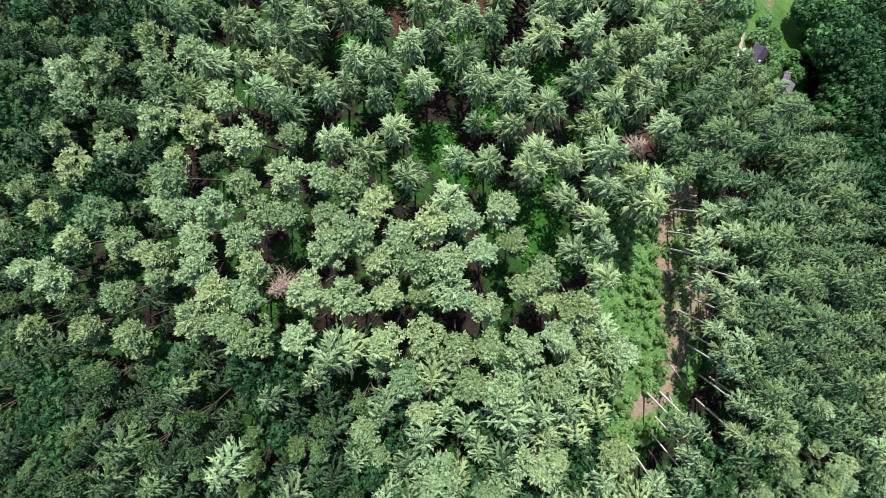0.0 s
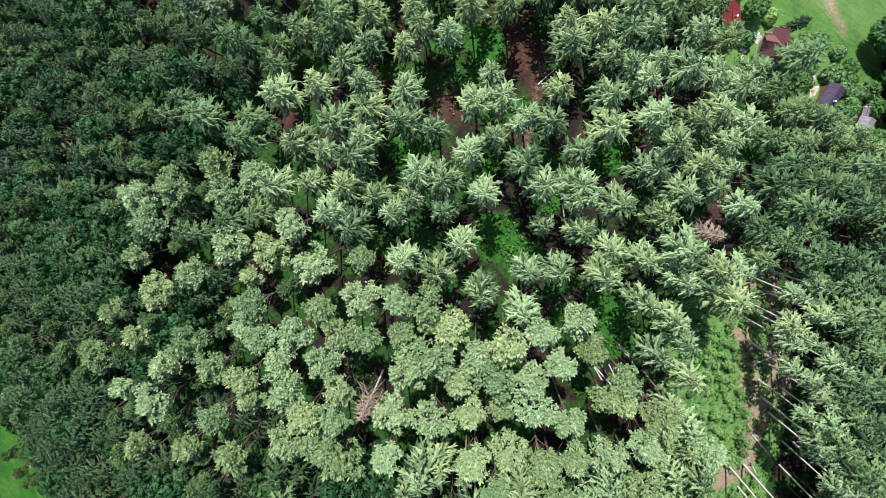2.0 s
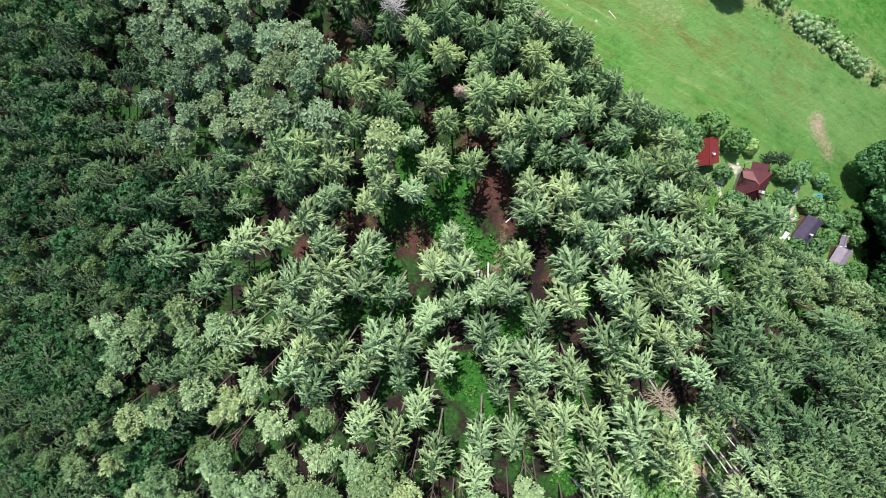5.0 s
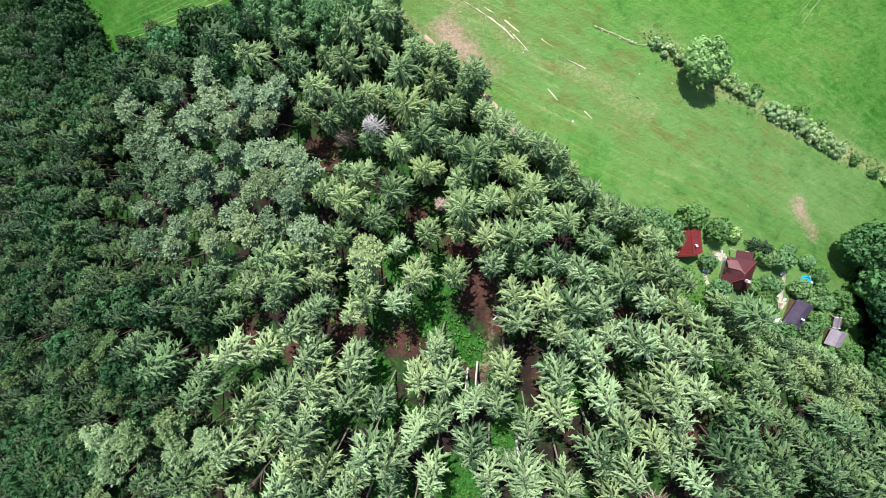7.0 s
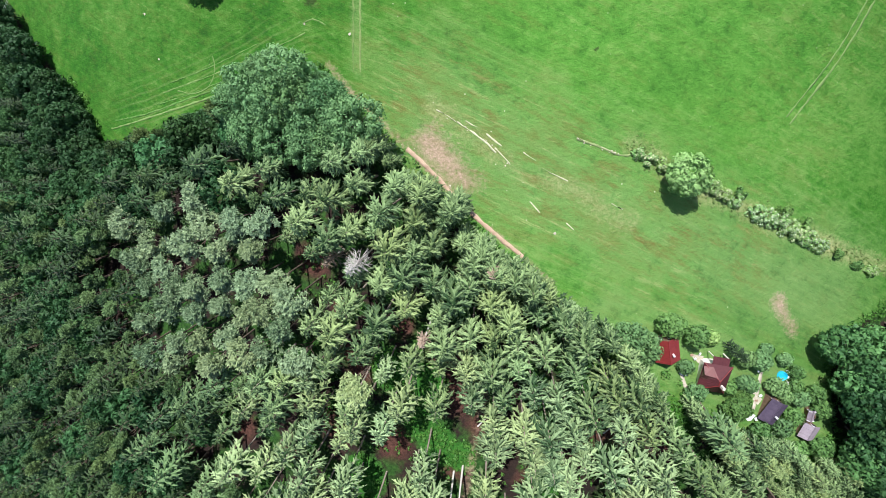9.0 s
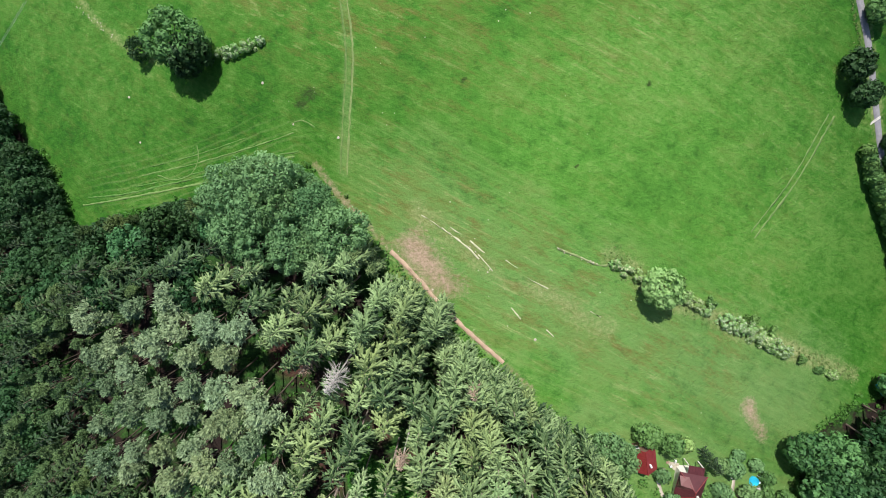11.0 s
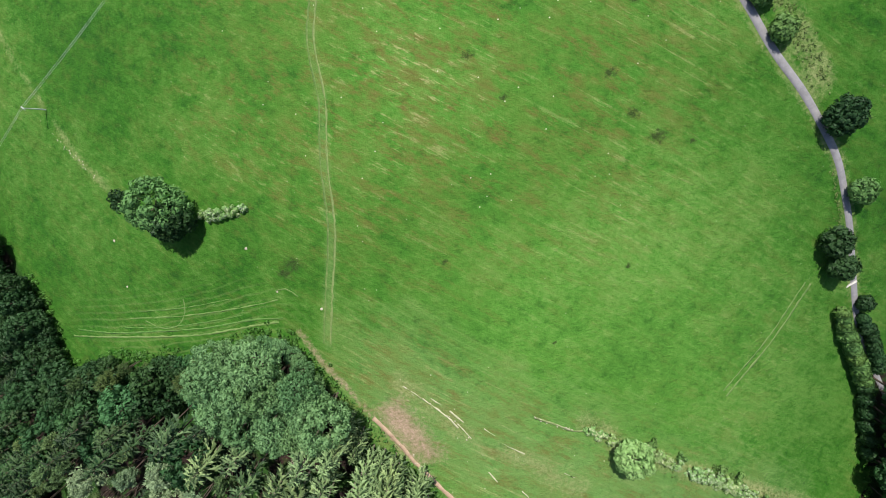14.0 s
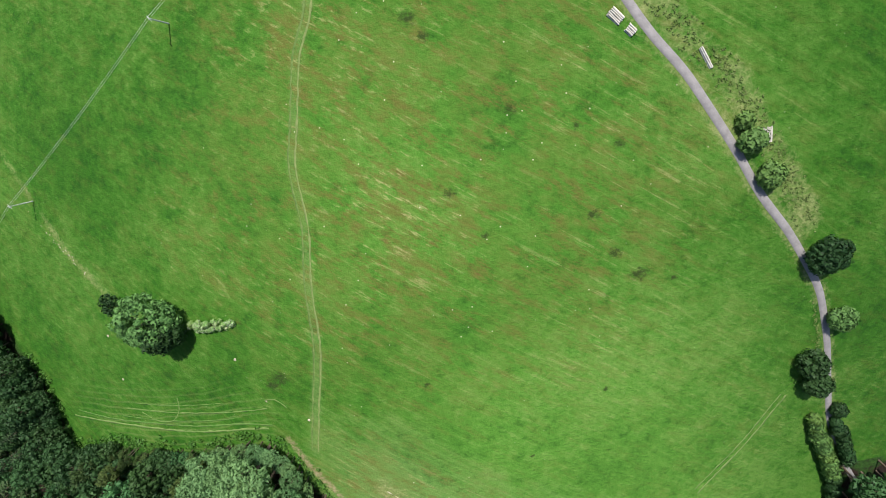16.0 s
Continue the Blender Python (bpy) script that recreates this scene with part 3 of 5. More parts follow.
kind("edge_tree", (24, 25, 26), lambda s: leafy_mesh(s, 8 + (s % 3), 2.8, 8.0, 70, 26, 0.5, 0.95, trunk=0.2), LEAF_DARK, BARK_DARK, "bushy dark green tree leafed down to the ground")
kind("broadleaf", (21, 22, 23), lambda s: leafy_mesh(s, 13.5 + (s % 3), 4.2, 9.0, 110, 44, 0.34, 1.0), LEAF_GREY, BARK_DARK, "broad grey-green deciduous tree at the forest edge")
kind("dark_broadleaf", (31, 32, 33), lambda s: leafy_mesh(s, 13 + (s % 3), 4.0, 9.0, 80, 26, 0.55, 1.05), ASH, BARK_DARK, "dense dark green deciduous tree in the woodland")
# lighter copy of the bark, sunlight on the exposed trunks put into its colour
PALE_BARK = plain("sunlit_bark", (0.46, 0.41, 0.36), (0.74, 0.69, 0.63), 1.5, 0.9)
kind("pale_trunk_spruce", (1, 2, 4), lambda s: spruce_mesh(s, 18.3, 1.75 + 0.1 * s, 5.4, 5, 8, 1.1), SPRUCE, PALE_BARK, "spruce with a long bare pale trunk beside the felled strip")
kind("young_pine", (61, 62, 63, 64), lambda s: leafy_mesh(s, 15 + 0.7 * (s % 4), 1.9 + 0.15 * (s % 3), 5.2, 90, 13, 0.38, 0.5, limbs=4, trunk=0.16, needles=True), MID_PINE, BARK_DARK, "slender mid-green pine in the western wood")
kind("olive_pine", (65, 66, 67), lambda s: leafy_mesh(s, 12 + (s % 3), 2.7, 9.0, 140, 13, 0.42, 0.6, limbs=5, trunk=0.2, needles=True), OLIVE, BARK_DARK, "olive-green bushy pine at the edge of the meadow")
kind("teal_broadleaf", (68, 69), lambda s: leafy_mesh(s, 12 + (s % 2), 3.6, 8.5, 80, 26, 0.5, 1.0), TEAL, BARK_DARK, "blue-green leafy tree at the edge of the meadow")
kind("pale_sapling", (71, 72, 73), lambda s: leafy_mesh(s, 5 + (s % 3), 2.0, 4.0, 26, 22, 0.42, 0.75, trunk=0.1, limbs=3), LEAF_PALE, BARK_DARK, "pale yellow-green young tree on the felled strip")
kind("sapling", (41, 42, 43), lambda s: leafy_mesh(s, 6 + (s % 3), 2.0, 4.2, 30, 22, 0.45, 0.75, trunk=0.12, limbs=3), LEAF, BARK_DARK, "young bright green deciduous tree in the undergrowth")

SPRUCE_ROWS_A = [(2.2, 86.8), (-32.3, 86.7), (-3, 85.5), (-17.3, 85), (-24.7, 82.7), (1, 81.3), (7.9, 80.3), (-8.5, 80.2), (-15.2, 79.8), (-4.3, 78.9), (12.7, 78.6), (5.8, 76.2), (18.3, 75.4), (-10.9, 75), (11.6, 74), (-0.9, 72.9), (3.7, 72.6), (6.6, 69.6), (14.3, 69.2), (-8.9, 69), (11, 68.4), (21.8, 66), (-0.6, 64.7), (9.4, 64.7), (25.1, 63.5), (4.4, 63.1), (14.2, 62.6), (20.8, 62.3), (28.8, 62), (17.9, 60.1), (32, 60), (9.3, 59.1), (-2.7, 58.6), (24.5, 58.5), (15, 57), (-9.7, 55.8), (3.3, 55.5), (27.6, 54.6), (37.4, 53.7), (20.6, 53.1), (15.8, 52.4), (24.3, 52), (28.9, 50.9), (0.2, 50.9), (41.1, 49.3), (33.5, 48.8)]
SPRUCE_ROWS_B = [(-7, 48.1), (9, 47.9), (14.8, 47.8), (28.8, 47.3), (19.5, 46.7), (24.1, 46.6), (-20.9, 45), (39, 44.9), (-32.7, 42.6), (20.3, 42.2), (25.9, 42), (31.4, 41.7), (7, 40.6), (-2.9, 40.6), (13.7, 40.5), (-11.3, 40.5), (-17.9, 40.3), (46.4, 39.8), (36, 39.6), (-25, 39), (50.3, 38.6), (-39.8, 38.6), (41.6, 38.4), (-36.5, 37.3), (-1.8, 37.3), (23.9, 36.7), (-19.9, 36.6), (3.1, 36.1), (29.4, 35.5), (-11.6, 35.3), (38.3, 34.5), (-48, 34.4), (33.9, 34.4), (47.1, 34.4), (-4.9, 34.1), (-31, 33.3), (24.2, 32.9), (52.2, 32.6), (-15.6, 31.7), (31, 30.4), (67.2, 29.8), (39.9, 29.3), (34.2, 28.5), (-21.4, 28.3), (10.3, 28), (-51.1, 27.9)]
SPRUCE_ROWS_C = [(44.7, 27.8), (-12.5, 27.6), (-29, 27), (49.6, 26.8), (-4.7, 26.1), (36.9, 26.1), (-56.6, 25.1), (54.6, 24.9), (22, 24.7), (-45.4, 24.2), (61, 23.9), (12, 23.7), (7.4, 23.5), (-35.3, 23.4), (-11.5, 23.2), (-17.5, 21.2), (-5.2, 20.5), (50.1, 20.3), (65.1, 20.1), (-36.3, 19.4), (20.4, 19.3), (-0, 18.8), (46, 18.5), (55.1, 18.3), (30.3, 18), (-24.8, 17.8), (10.4, 17), (-19.5, 16.1), (60.1, 15.4), (40.9, 15), (6.3, 14.9), (51.7, 14.7), (15.7, 12.3), (-2.4, 11.7), (46.4, 11.2), (36.8, 10.7), (-22.5, 10.6), (62.9, 10.6), (-29, 10.3), (1.7, 10.2), (-15.4, 9.9), (18.6, 8.7), (24.4, 8.5), (-10, 7.9), (8.8, 7.8), (-3.9, 7.3)]
SPRUCE_ROWS_D = [(59.3, 7.1), (68.2, 6.7), (42.2, 6.5), (-32.2, 5.6), (-18.3, 5.4), (31, 5.2), (-6.7, 5.1), (1.6, 4.9), (-38, 4.6), (53.8, 3.7), (64.4, 3.1), (-14.3, 2.6), (-45.3, 1.7), (24.5, 1.1), (56.1, -0.1), (4.7, -0.4), (-5.3, -2.8), (35.1, -4.1), (0.6, -4.6), (15.5, -5), (20.8, -5.1), (41.3, -7.9), (7.6, -8.2), (14.5, -11.7), (39.2, -13.8), (36.3, -19.6), (41.7, -23.6)]
PINE_ROWS_A = [(-40.8, 14.6), (-32.8, 12.3), (-50.3, 10.3), (-39.3, 9), (-60.3, 8.9), (-57, 4.1), (-24.8, 3.5), (-37.7, 0.2), (-29.1, -1.2), (-12.6, -2.5), (-60.9, -2.9), (-21.1, -3.4), (-45.6, -5.4), (-54.9, -8.9), (-6, -9.2), (-12.6, -9.2), (-1, -9.6), (-32.3, -10.2), (-20.1, -11.2), (23.3, -12.7), (3, -13.5), (-66.6, -13.8), (17.1, -14.6), (-24.7, -15), (-11.8, -15.5), (11.8, -16.2), (-31.2, -16.3), (-45.4, -17.3), (-59, -17.5), (0.2, -17.9), (6.5, -17.9), (25.8, -18.4), (-28, -19.9), (20.5, -19.9), (-19.7, -20.3), (-4.4, -20.6), (15.2, -21.5), (-41.2, -21.9), (3.7, -22.2), (9.9, -22.3), (-52.1, -22.5), (-71.5, -23), (31.1, -23.1), (-26, -24.4), (27.4, -25.5), (15.9, -26.7)]
PINE_ROWS_B = [(-33.7, -27), (5.4, -27.5), (-7.3, -27.8), (-0.9, -28.5), (-63.8, -28.6), (21.2, -28.7), (-53.7, -29.4), (-40.9, -30.8), (33.6, -33), (11.4, -33.8), (-26.4, -34), (6.1, -34.7), (-16.2, -34.9), (22, -35), (16.7, -35.2), (-8.5, -35.3), (28.2, -35.3), (-47.5, -36.9), (-37.7, -37.5), (-60.1, -39)]
GREY_PINE_ROWS = [(-34.6, 79.6), (-43.4, 77.6), (-25.4, 75.6), (-63, 75.1), (-19.3, 74.7), (-54.9, 74.5), (-32.7, 74.1), (-37.7, 70.6), (-46.8, 70.6), (-21.9, 69.7), (-29.5, 69.6), (-69.9, 68.1), (-53.3, 67.4), (-43.7, 65.9), (-76.1, 64.6), (-28.3, 64.3), (-17.2, 63.4), (-23.2, 63.1), (-60.3, 63), (-35, 62.4), (-50, 61.6), (-40.7, 61.4), (-13.8, 59.8), (-29.6, 59.1), (-78, 58.9), (-23.3, 57.4), (-43.7, 57.1), (-67.7, 57), (-36.4, 57), (-15.6, 55.3), (-58.3, 54.7), (-51.5, 53.7), (-28.3, 51.8), (-34.9, 51.7), (-71.3, 50.9), (-19.6, 50.8), (-42, 50.5), (-24.5, 49.3), (-59.8, 48.9), (-13.3, 48.9), (-49.6, 47.6), (-32.1, 47.6), (-43.3, 46.2), (-59.1, 39.2)]
BARE_TRUNKS = [(62.7, -11.9), (66.6, -10.7), (61.2, -16.6), (66.9, -15.5), (61.4, -20.1), (65.2, -20.1), (68.9, -23.9), (61.7, -24.6), (65, -26.7), (67.4, -30.6), (64.5, -33.2), (69.6, -35.4), (65.1, -36.8), (67, -40.5), (70.6, -47.3), (73.3, -48), (57.3, -49.7), (61.1, -50.4), (60.5, -55.8), (59.8, -59.3), (70.2, -52.6), (53.6, -60.4), (106.9, -48.6), (107.6, -45.9), (108.3, -59.6), (112.1, -59.3), (111.9, -64), (14.7, 19.1), (16.7, 20.4), (23.8, 6), (25.8, 6.4)]
rng = random.Random(7)
SPACING = 4.9
places = []
row = 0
yy = -84.0
while yy < 165:
    xx = -158 + (row % 2) * SPACING / 2
    while xx < 160:
        x, y = xx + rng.uniform(-1.25, 1.25), yy + rng.uniform(-1.25, 1.25)
        places.append((x, y, rng.random(), rng.random(), rng.uniform(0, 360)))
        xx += SPACING
    yy += SPACING * 0.88
    row += 1
px, py = np.array([p[0] for p in places]), np.array([p[1] for p in places])
wood, east = inside(WOOD, px, py), inside(EAST_WOOD, px, py)
rim = away(WOOD, px, py, True)
ok = (wood & (rim > 0.8)) | east
for gx, gy, gr, _ in GAPS:
    ok &= np.hypot(px - gx, py - gy) > gr + 0.4
CHOSEN = [("spruce", p) for p in SPRUCE_ROWS_A + SPRUCE_ROWS_B + SPRUCE_ROWS_C + SPRUCE_ROWS_D] + [("pine", p) for p in PINE_ROWS_A + PINE_ROWS_B] + [("grey_pine" if p[0] > -56 else "young_pine", p) for p in GREY_PINE_ROWS] + [("pale_trunk_spruce", p) for p in BARE_TRUNKS]
for hk, (hx, hy) in CHOSEN:
    ok &= np.hypot(px - hx, py - hy) > np.where(hk == "pale_trunk_spruce", 2.2, np.where((px > -30) & (px < 50) & (py > -32) & (py < 30), 4.7, 3.9))
for hx, hy in ((47.4, -0.7), (-12.3, -27.4), (0.7, 67), (-7.9, 66), (11.9, 52.6), (24.9, 64.1)):
    ok &= np.hypot(px - hx, py - hy) > 4.6
ok &= ~inside(SCRUB_PATCH, px, py)
south, north, tip = inside(PINES_SOUTH, px, py), inside(PINES_NORTH, px, py), inside(BROADLEAF_TIP, px, py)
west = away(WEST_PATH, px, py)
fringe = np.minimum(away(WOOD[:10], px, py), away(WOOD[23:] + WOOD[:1], px, py))
trees = []
for k, (x, y) in CHOSEN:
    a = rng.random()
    # spruces far to either side take the copy darkened for vignetting
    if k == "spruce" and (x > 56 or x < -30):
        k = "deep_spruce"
    if k == "spruce" and away(WOOD[:10], [x], [y])[0] >= 7 and y > 42 + 6 * math.sin(x * 0.4):
        k = "green_spruce"
    if k == "spruce" and away(WOOD[:10], [x], [y])[0] < 7:
        trees.append(("tall_edge_spruce", x, y, 0.92 + 0.12 * a, rng.uniform(0, 360), int(a * 97)))
        continue
    trees.append((k, x, y, 0.0, rng.uniform(0, 360), int(a * 97)))
for i in np.nonzero(ok)[0]:
    x, y, a, b, turn = places[i]
    size = 0.8 + 0.3 * a
    if tip[i]:
        k = "broadleaf"
    elif east[i] or (x > 100 and y > -8):
        k = "dark_broadleaf"
    elif wood[i] and fringe[i] < 9 and y > 10:
        k = "edge_spruce" if x > -6 and b < 0.85 else ("olive_pine" if b < 0.4 and x > -66 else "teal_broadleaf" if b < 0.62 and x > -60 else "edge_tree")
    elif wood[i] and west[i] < 13:
        k = "sapling" if b < 0.25 else "edge_tree" if b < 0.6 else "olive_pine"
        size *= 0.6
    elif wood[i] and (x < -84 and y > 80 or west[i] < 26):
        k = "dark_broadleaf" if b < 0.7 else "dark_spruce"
        size *= 0.72
    elif south[i]:
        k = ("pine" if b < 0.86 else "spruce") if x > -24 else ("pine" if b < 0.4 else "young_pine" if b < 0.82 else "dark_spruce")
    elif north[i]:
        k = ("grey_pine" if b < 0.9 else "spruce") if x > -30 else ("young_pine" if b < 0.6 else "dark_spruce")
    # western fill: dark kinds also stand in for lens falloff on this side
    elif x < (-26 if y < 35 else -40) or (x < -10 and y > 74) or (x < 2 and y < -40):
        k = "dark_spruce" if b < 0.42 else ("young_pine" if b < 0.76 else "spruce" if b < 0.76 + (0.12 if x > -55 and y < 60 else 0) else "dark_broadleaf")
    elif y < -45:
        k = "spruce" if b < 0.62 else ("pine" if b < 0.8 else "dark_broadleaf")
    else:
        k = "spruce" if b < 0.95 or x > 50 else "pine"
    # same darkened copy for fill spruces on the outer sides
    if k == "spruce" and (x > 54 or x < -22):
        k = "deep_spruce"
    if k == "spruce" and y > 42 + 6 * math.sin(x * 0.4):
        k = "green_spruce"
    trees.append((k, x, y, size, turn, int(a * 97)))
# young growth on the felled strip
for j in range(460):
    x, y = rng.uniform(47, 66), rng.uniform(-61, -8)
    if inside(SCRUB_PATCH, [x], [y])[0] and away(FELLED, [x], [y])[0] > 2.2:
        trees.append(("pale_sapling" if rng.random() < 0.85 else "sapling", x, y, rng.uniform(0.14, 0.36), rng.uniform(0, 360), j))
# low spruces between the wood and the cabins
GARDEN_RIM = [(62.2, 31), (68, 29.1), (75.7, 22.4), (81.5, 20.4), (89.3, 16.2), (92.2, 14.8), (101.1, 11), (105.2, 2.1), (88, 5.1), (73.7, 18.1), (62.1, 27.7)]
near = []
while len(near) < 44:
    x, y = rng.uniform(64, 106), rng.uniform(2, 30)
    if inside(GARDEN_RIM, [x], [y])[0] and all(math.hypot(x - a, y - b) > 2.1 for a, b in near):
        near.append((x, y))
        trees.append(("edge_spruce", x, y, rng.uniform(0.42, 0.66), rng.uniform(0, 360), len(near) * 7))
# small trees crowding the western path, mostly dark kinds to imitate lens vignetting
for j in range(240):
    x, y = rng.uniform(-150, -84), rng.uniform(-84, -14)
    if inside(WOOD, [x], [y])[0] and 1.6 < away(WEST_PATH, [x], [y])[0] < 15:
        trees.append((rng.choice(("edge_tree", "olive_pine", "edge_tree", "sapling")), x, y, rng.uniform(0.3, 0.6), rng.uniform(0, 360), j))
# a closed fringe along the meadow
for j, (x, y) in enumerate(smooth(WOOD[26:] + WOOD[:8], 2.3)):
    if inside(WOOD, [x - 0.2], [y - 1.2])[0] or inside(WOOD, [x - 1.2], [y])[0]:
        if x > 4 and j % 2:
            continue
        k = "tall_edge_spruce" if 2 < x < 46 else "edge_spruce" if x > 4 else "broadleaf" if x > -26 else rng.choice(("teal_broadleaf", "olive_pine") if x > -38 else ("edge_tree", "olive_pine", "edge_tree") if x > -66 else ("edge_tree",))
        far = 1.2 if x > 30 else 0.0
        trees.append((k, x + rng.uniform(-1, 0.2) + far, y - rng.uniform(0.6, 2.2) + far, rng.uniform(0.6, 0.9) * (0.8 if k == "edge_tree" else 0.55 if k in ("broadleaf", "olive_pine", "teal_broadleaf") else 1), rng.uniform(0, 360), j * 5))
# the chosen trees reach one canopy height each
TALL = {"young_pine": 16.2, "spruce": 18.3, "deep_spruce": 18.0, "green_spruce": 18.2, "pale_trunk_spruce": 18.3, "pine": 17.6, "grey_pine": 17.6}
trees = [(k, x, y, size or (TALL[k] + (v % 7) * 0.3 - 0.9) / (17.2 + (v % 6 + 1) * 0.3 if k == "spruce" else 18.3 if k == "pale_trunk_spruce" else 17.6), turn, v) for k, x, y, size, turn, v in trees]

GROUPS = {"green_spruce": "fresh green spruces of the forest", "deep_spruce": "deep green spruces of the forest", "pale_trunk_spruce": "bare-trunked spruces by the felled strip", "young_pine": "slender pines of the western wood", "olive_pine": "olive pines of the forest edge", "teal_broadleaf": "blue-green trees of the forest edge", "pale_sapling": "pale saplings on the felled strip", "dark_spruce": "dark spruces of the western wood", "spruce": "spruces of the forest", "pine": "pines of the forest", "grey_pine": "grey-green pines of the forest", "edge_spruce": "spruces of the forest edge", "tall_edge_spruce": "tall spruces of the forest edge", "edge_tree": "bushy trees of the forest edge", "broadleaf": "broadleaf trees at the forest tip", "dark_broadleaf": "dark woodland trees", "sapling": "saplings on the scrub strip"}
NAMES = {"green_spruce": "green_spruce_tree", "deep_spruce": "deep_green_spruce_tree", "pale_trunk_spruce": "bare_trunk_spruce", "young_pine": "slender_pine_tree", "olive_pine": "olive_pine_tree", "teal_broadleaf": "leafy_tree", "pale_sapling": "young_tree", "dark_spruce": "dark_spruce_tree", "spruce": "spruce_tree", "pine": "pine_tree", "grey_pine": "grey_pine_tree", "edge_spruce": "edge_spruce_tree", "tall_edge_spruce": "edge_spruce_tree", "edge_tree": "edge_tree", "broadleaf": "broadleaf_tree", "dark_broadleaf": "woodland_tree", "sapling": "sapling"}
TEMPLATES = {}


def tree(k, variant, x, y, size, turn, z=None):
    """One tree of its own, a copy of its kind's first."""
    (V, F, TV, TF), cm, tm, label = KINDS[k][variant]
    m = Matrix.LocRotScale((x, y, gz(x, y) if z is None else z), Euler((0, 0, radians(turn))), (size, size, size))
    if (k, variant) in TEMPLATES:
        t = TEMPLATES[k, variant]
        saved = t.matrix_basis.copy()
        t.matrix_basis = Matrix.Identity(4)
        c = copy_thing(t, m)
        t.matrix_basis = saved
        return c
    t = tagged(new(NAMES[k]), label, "tree", GROUPS[k])
    part("trunk", mesh("trunk", TV, TF, [tm], smooth_faces=True), t)
    part("crown", mesh("crown", V, F, [cm]), t)
    t.matrix_basis = m
    TEMPLATES[k, variant] = t
    return t


def joined(name, members, label, category):
    """The far trees of one kind, as one mass."""
    VV, FF, MM, n = [], [], [], 0
    mats = [KINDS[members[0][0]][0][1], KINDS[members[0][0]][0][2]]
    for k, x, y, size, turn, v in members:
        (V, F, TV, TF) = KINDS[k][v % len(KINDS[k])][0]
        c, s = math.cos(radians(turn)), math.sin(radians(turn))
        for j, (vs, fs) in enumerate(((V, F), (TV, TF))):
            a = np.array(vs, np.float32) * size
            a = np.stack([a[:, 0] * c - a[:, 1] * s + x, a[:, 0] * s + a[:, 1] * c + y, a[:, 2] + gz(x, y)], 1)
            VV.append(a)
            FF.append(np.array(fs, np.int32) + n)
            MM.append(np.full(len(fs), j, np.int32))
            n += len(a)
    tagged(new(name, big_mesh(name, np.concatenate(VV), np.concatenate(FF), mats, np.concatenate(MM))), label, category, kind="stuff")


for k in KINDS:
    mine = sorted((t for t in trees if t[0] == k), key=lambda t: abs(t[1] - 15) + 0.3 * abs(t[2] - 25))
    for t in mine[:300]:
        tree(k, t[5] % len(KINDS[k]), *t[1:5])
    if mine[300:]:
        joined("distant_" + NAMES[k] + "s", mine[300:], "far dense stand of " + NAMES[k].replace("_", " ") + "s on the hillside", "trees")

# ============ ground ============
xs = np.concatenate([[-2600, -1200, -600, -350, -240, -190], np.arange(-160, 171, 1.0), [200, 250, 360, 620, 1250, 2600]])
ys = np.concatenate([[-2600, -1200, -600, -320, -200, -130], np.arange(-96, 236, 1.0), [265, 320, 450, 700, 1300, 2600]])
X, Y = np.meshgrid(xs, ys)
Z = ground(X, Y)
nx, ny = len(xs), len(ys)
idx = np.arange(nx * ny).reshape(ny, nx)
a, b, c, d = idx[:-1, :-1].ravel(), idx[:-1, 1:].ravel(), idx[1:, 1:].ravel(), idx[1:, :-1].ravel()
tris = np.concatenate([np.stack([a, b, c], 1), np.stack([a, c, d], 1)])
me = big_mesh("ground", np.stack([X.ravel(), Y.ravel(), Z.ravel()], 1), tris, [ground_material()])
me.polygons.foreach_set("use_smooth", np.ones(len(me.polygons), bool))
fx, fy = X.ravel(), Y.ravel()


def fade(d, near, far):
    return np.clip((far - d) / (far - near), 0, 1)


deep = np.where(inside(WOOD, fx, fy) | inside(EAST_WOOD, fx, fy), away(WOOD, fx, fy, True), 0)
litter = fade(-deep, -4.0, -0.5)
herb, soil, bare = np.zeros(len(fx)), np.zeros(len(fx)), np.zeros(len(fx))
for gx, gy, gr, green in GAPS:
    dd = np.hypot(fx - gx, fy - gy)
    herb = np.maximum(herb, green * fade(dd, gr * 0.75, gr * 1.35))
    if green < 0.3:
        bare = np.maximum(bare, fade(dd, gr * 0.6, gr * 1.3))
soil = np.maximum(soil, 0.75 * fade(away(FELLED, fx, fy), 1.6, 3.8))
soil = np.maximum(soil, 0.62 * fade(away([(66.6, -11.7), (70, -36)], fx, fy), 2.0, 5.5))
soil = np.maximum(soil, 0.42 * fade(away([(22, 34.6), (20.1, 27.9), (18.2, 19.3), (17.2, 14.4)], fx, fy), 0.3, 2.2))
herb = np.maximum(herb, 0.75 * np.where(inside(SCRUB_PATCH, fx, fy), 1, 0))
herb = np.maximum(herb, 0.5 * np.where(deep > 0, fade(away(WEST_PATH, fx, fy), 3, 7), 0))
soil = np.maximum(soil, fade(away(EDGE_PATH[:9], fx, fy), 0.2, 1.5) * 0.58)
soil = np.maximum(soil, fade(away([(12.2, 87.5), (15.2, 84.1), (20, 78.7)], fx, fy), 0.8, 7) * 0.64)
soil = np.maximum(soil, fade(away([(88.4, 46.9), (90.6, 41.6), (92, 39.7)], fx, fy), 0.3, 3.4) * 0.62)
soil = np.maximum(soil, fade(np.hypot((fx - 91.6) / 1.3, fy - 41.2), 0.5, 4.0) * 0.5)
soil = np.maximum(soil, fade(away(WEST_PATH, fx, fy), 0.4, 2.0) * 0.8)
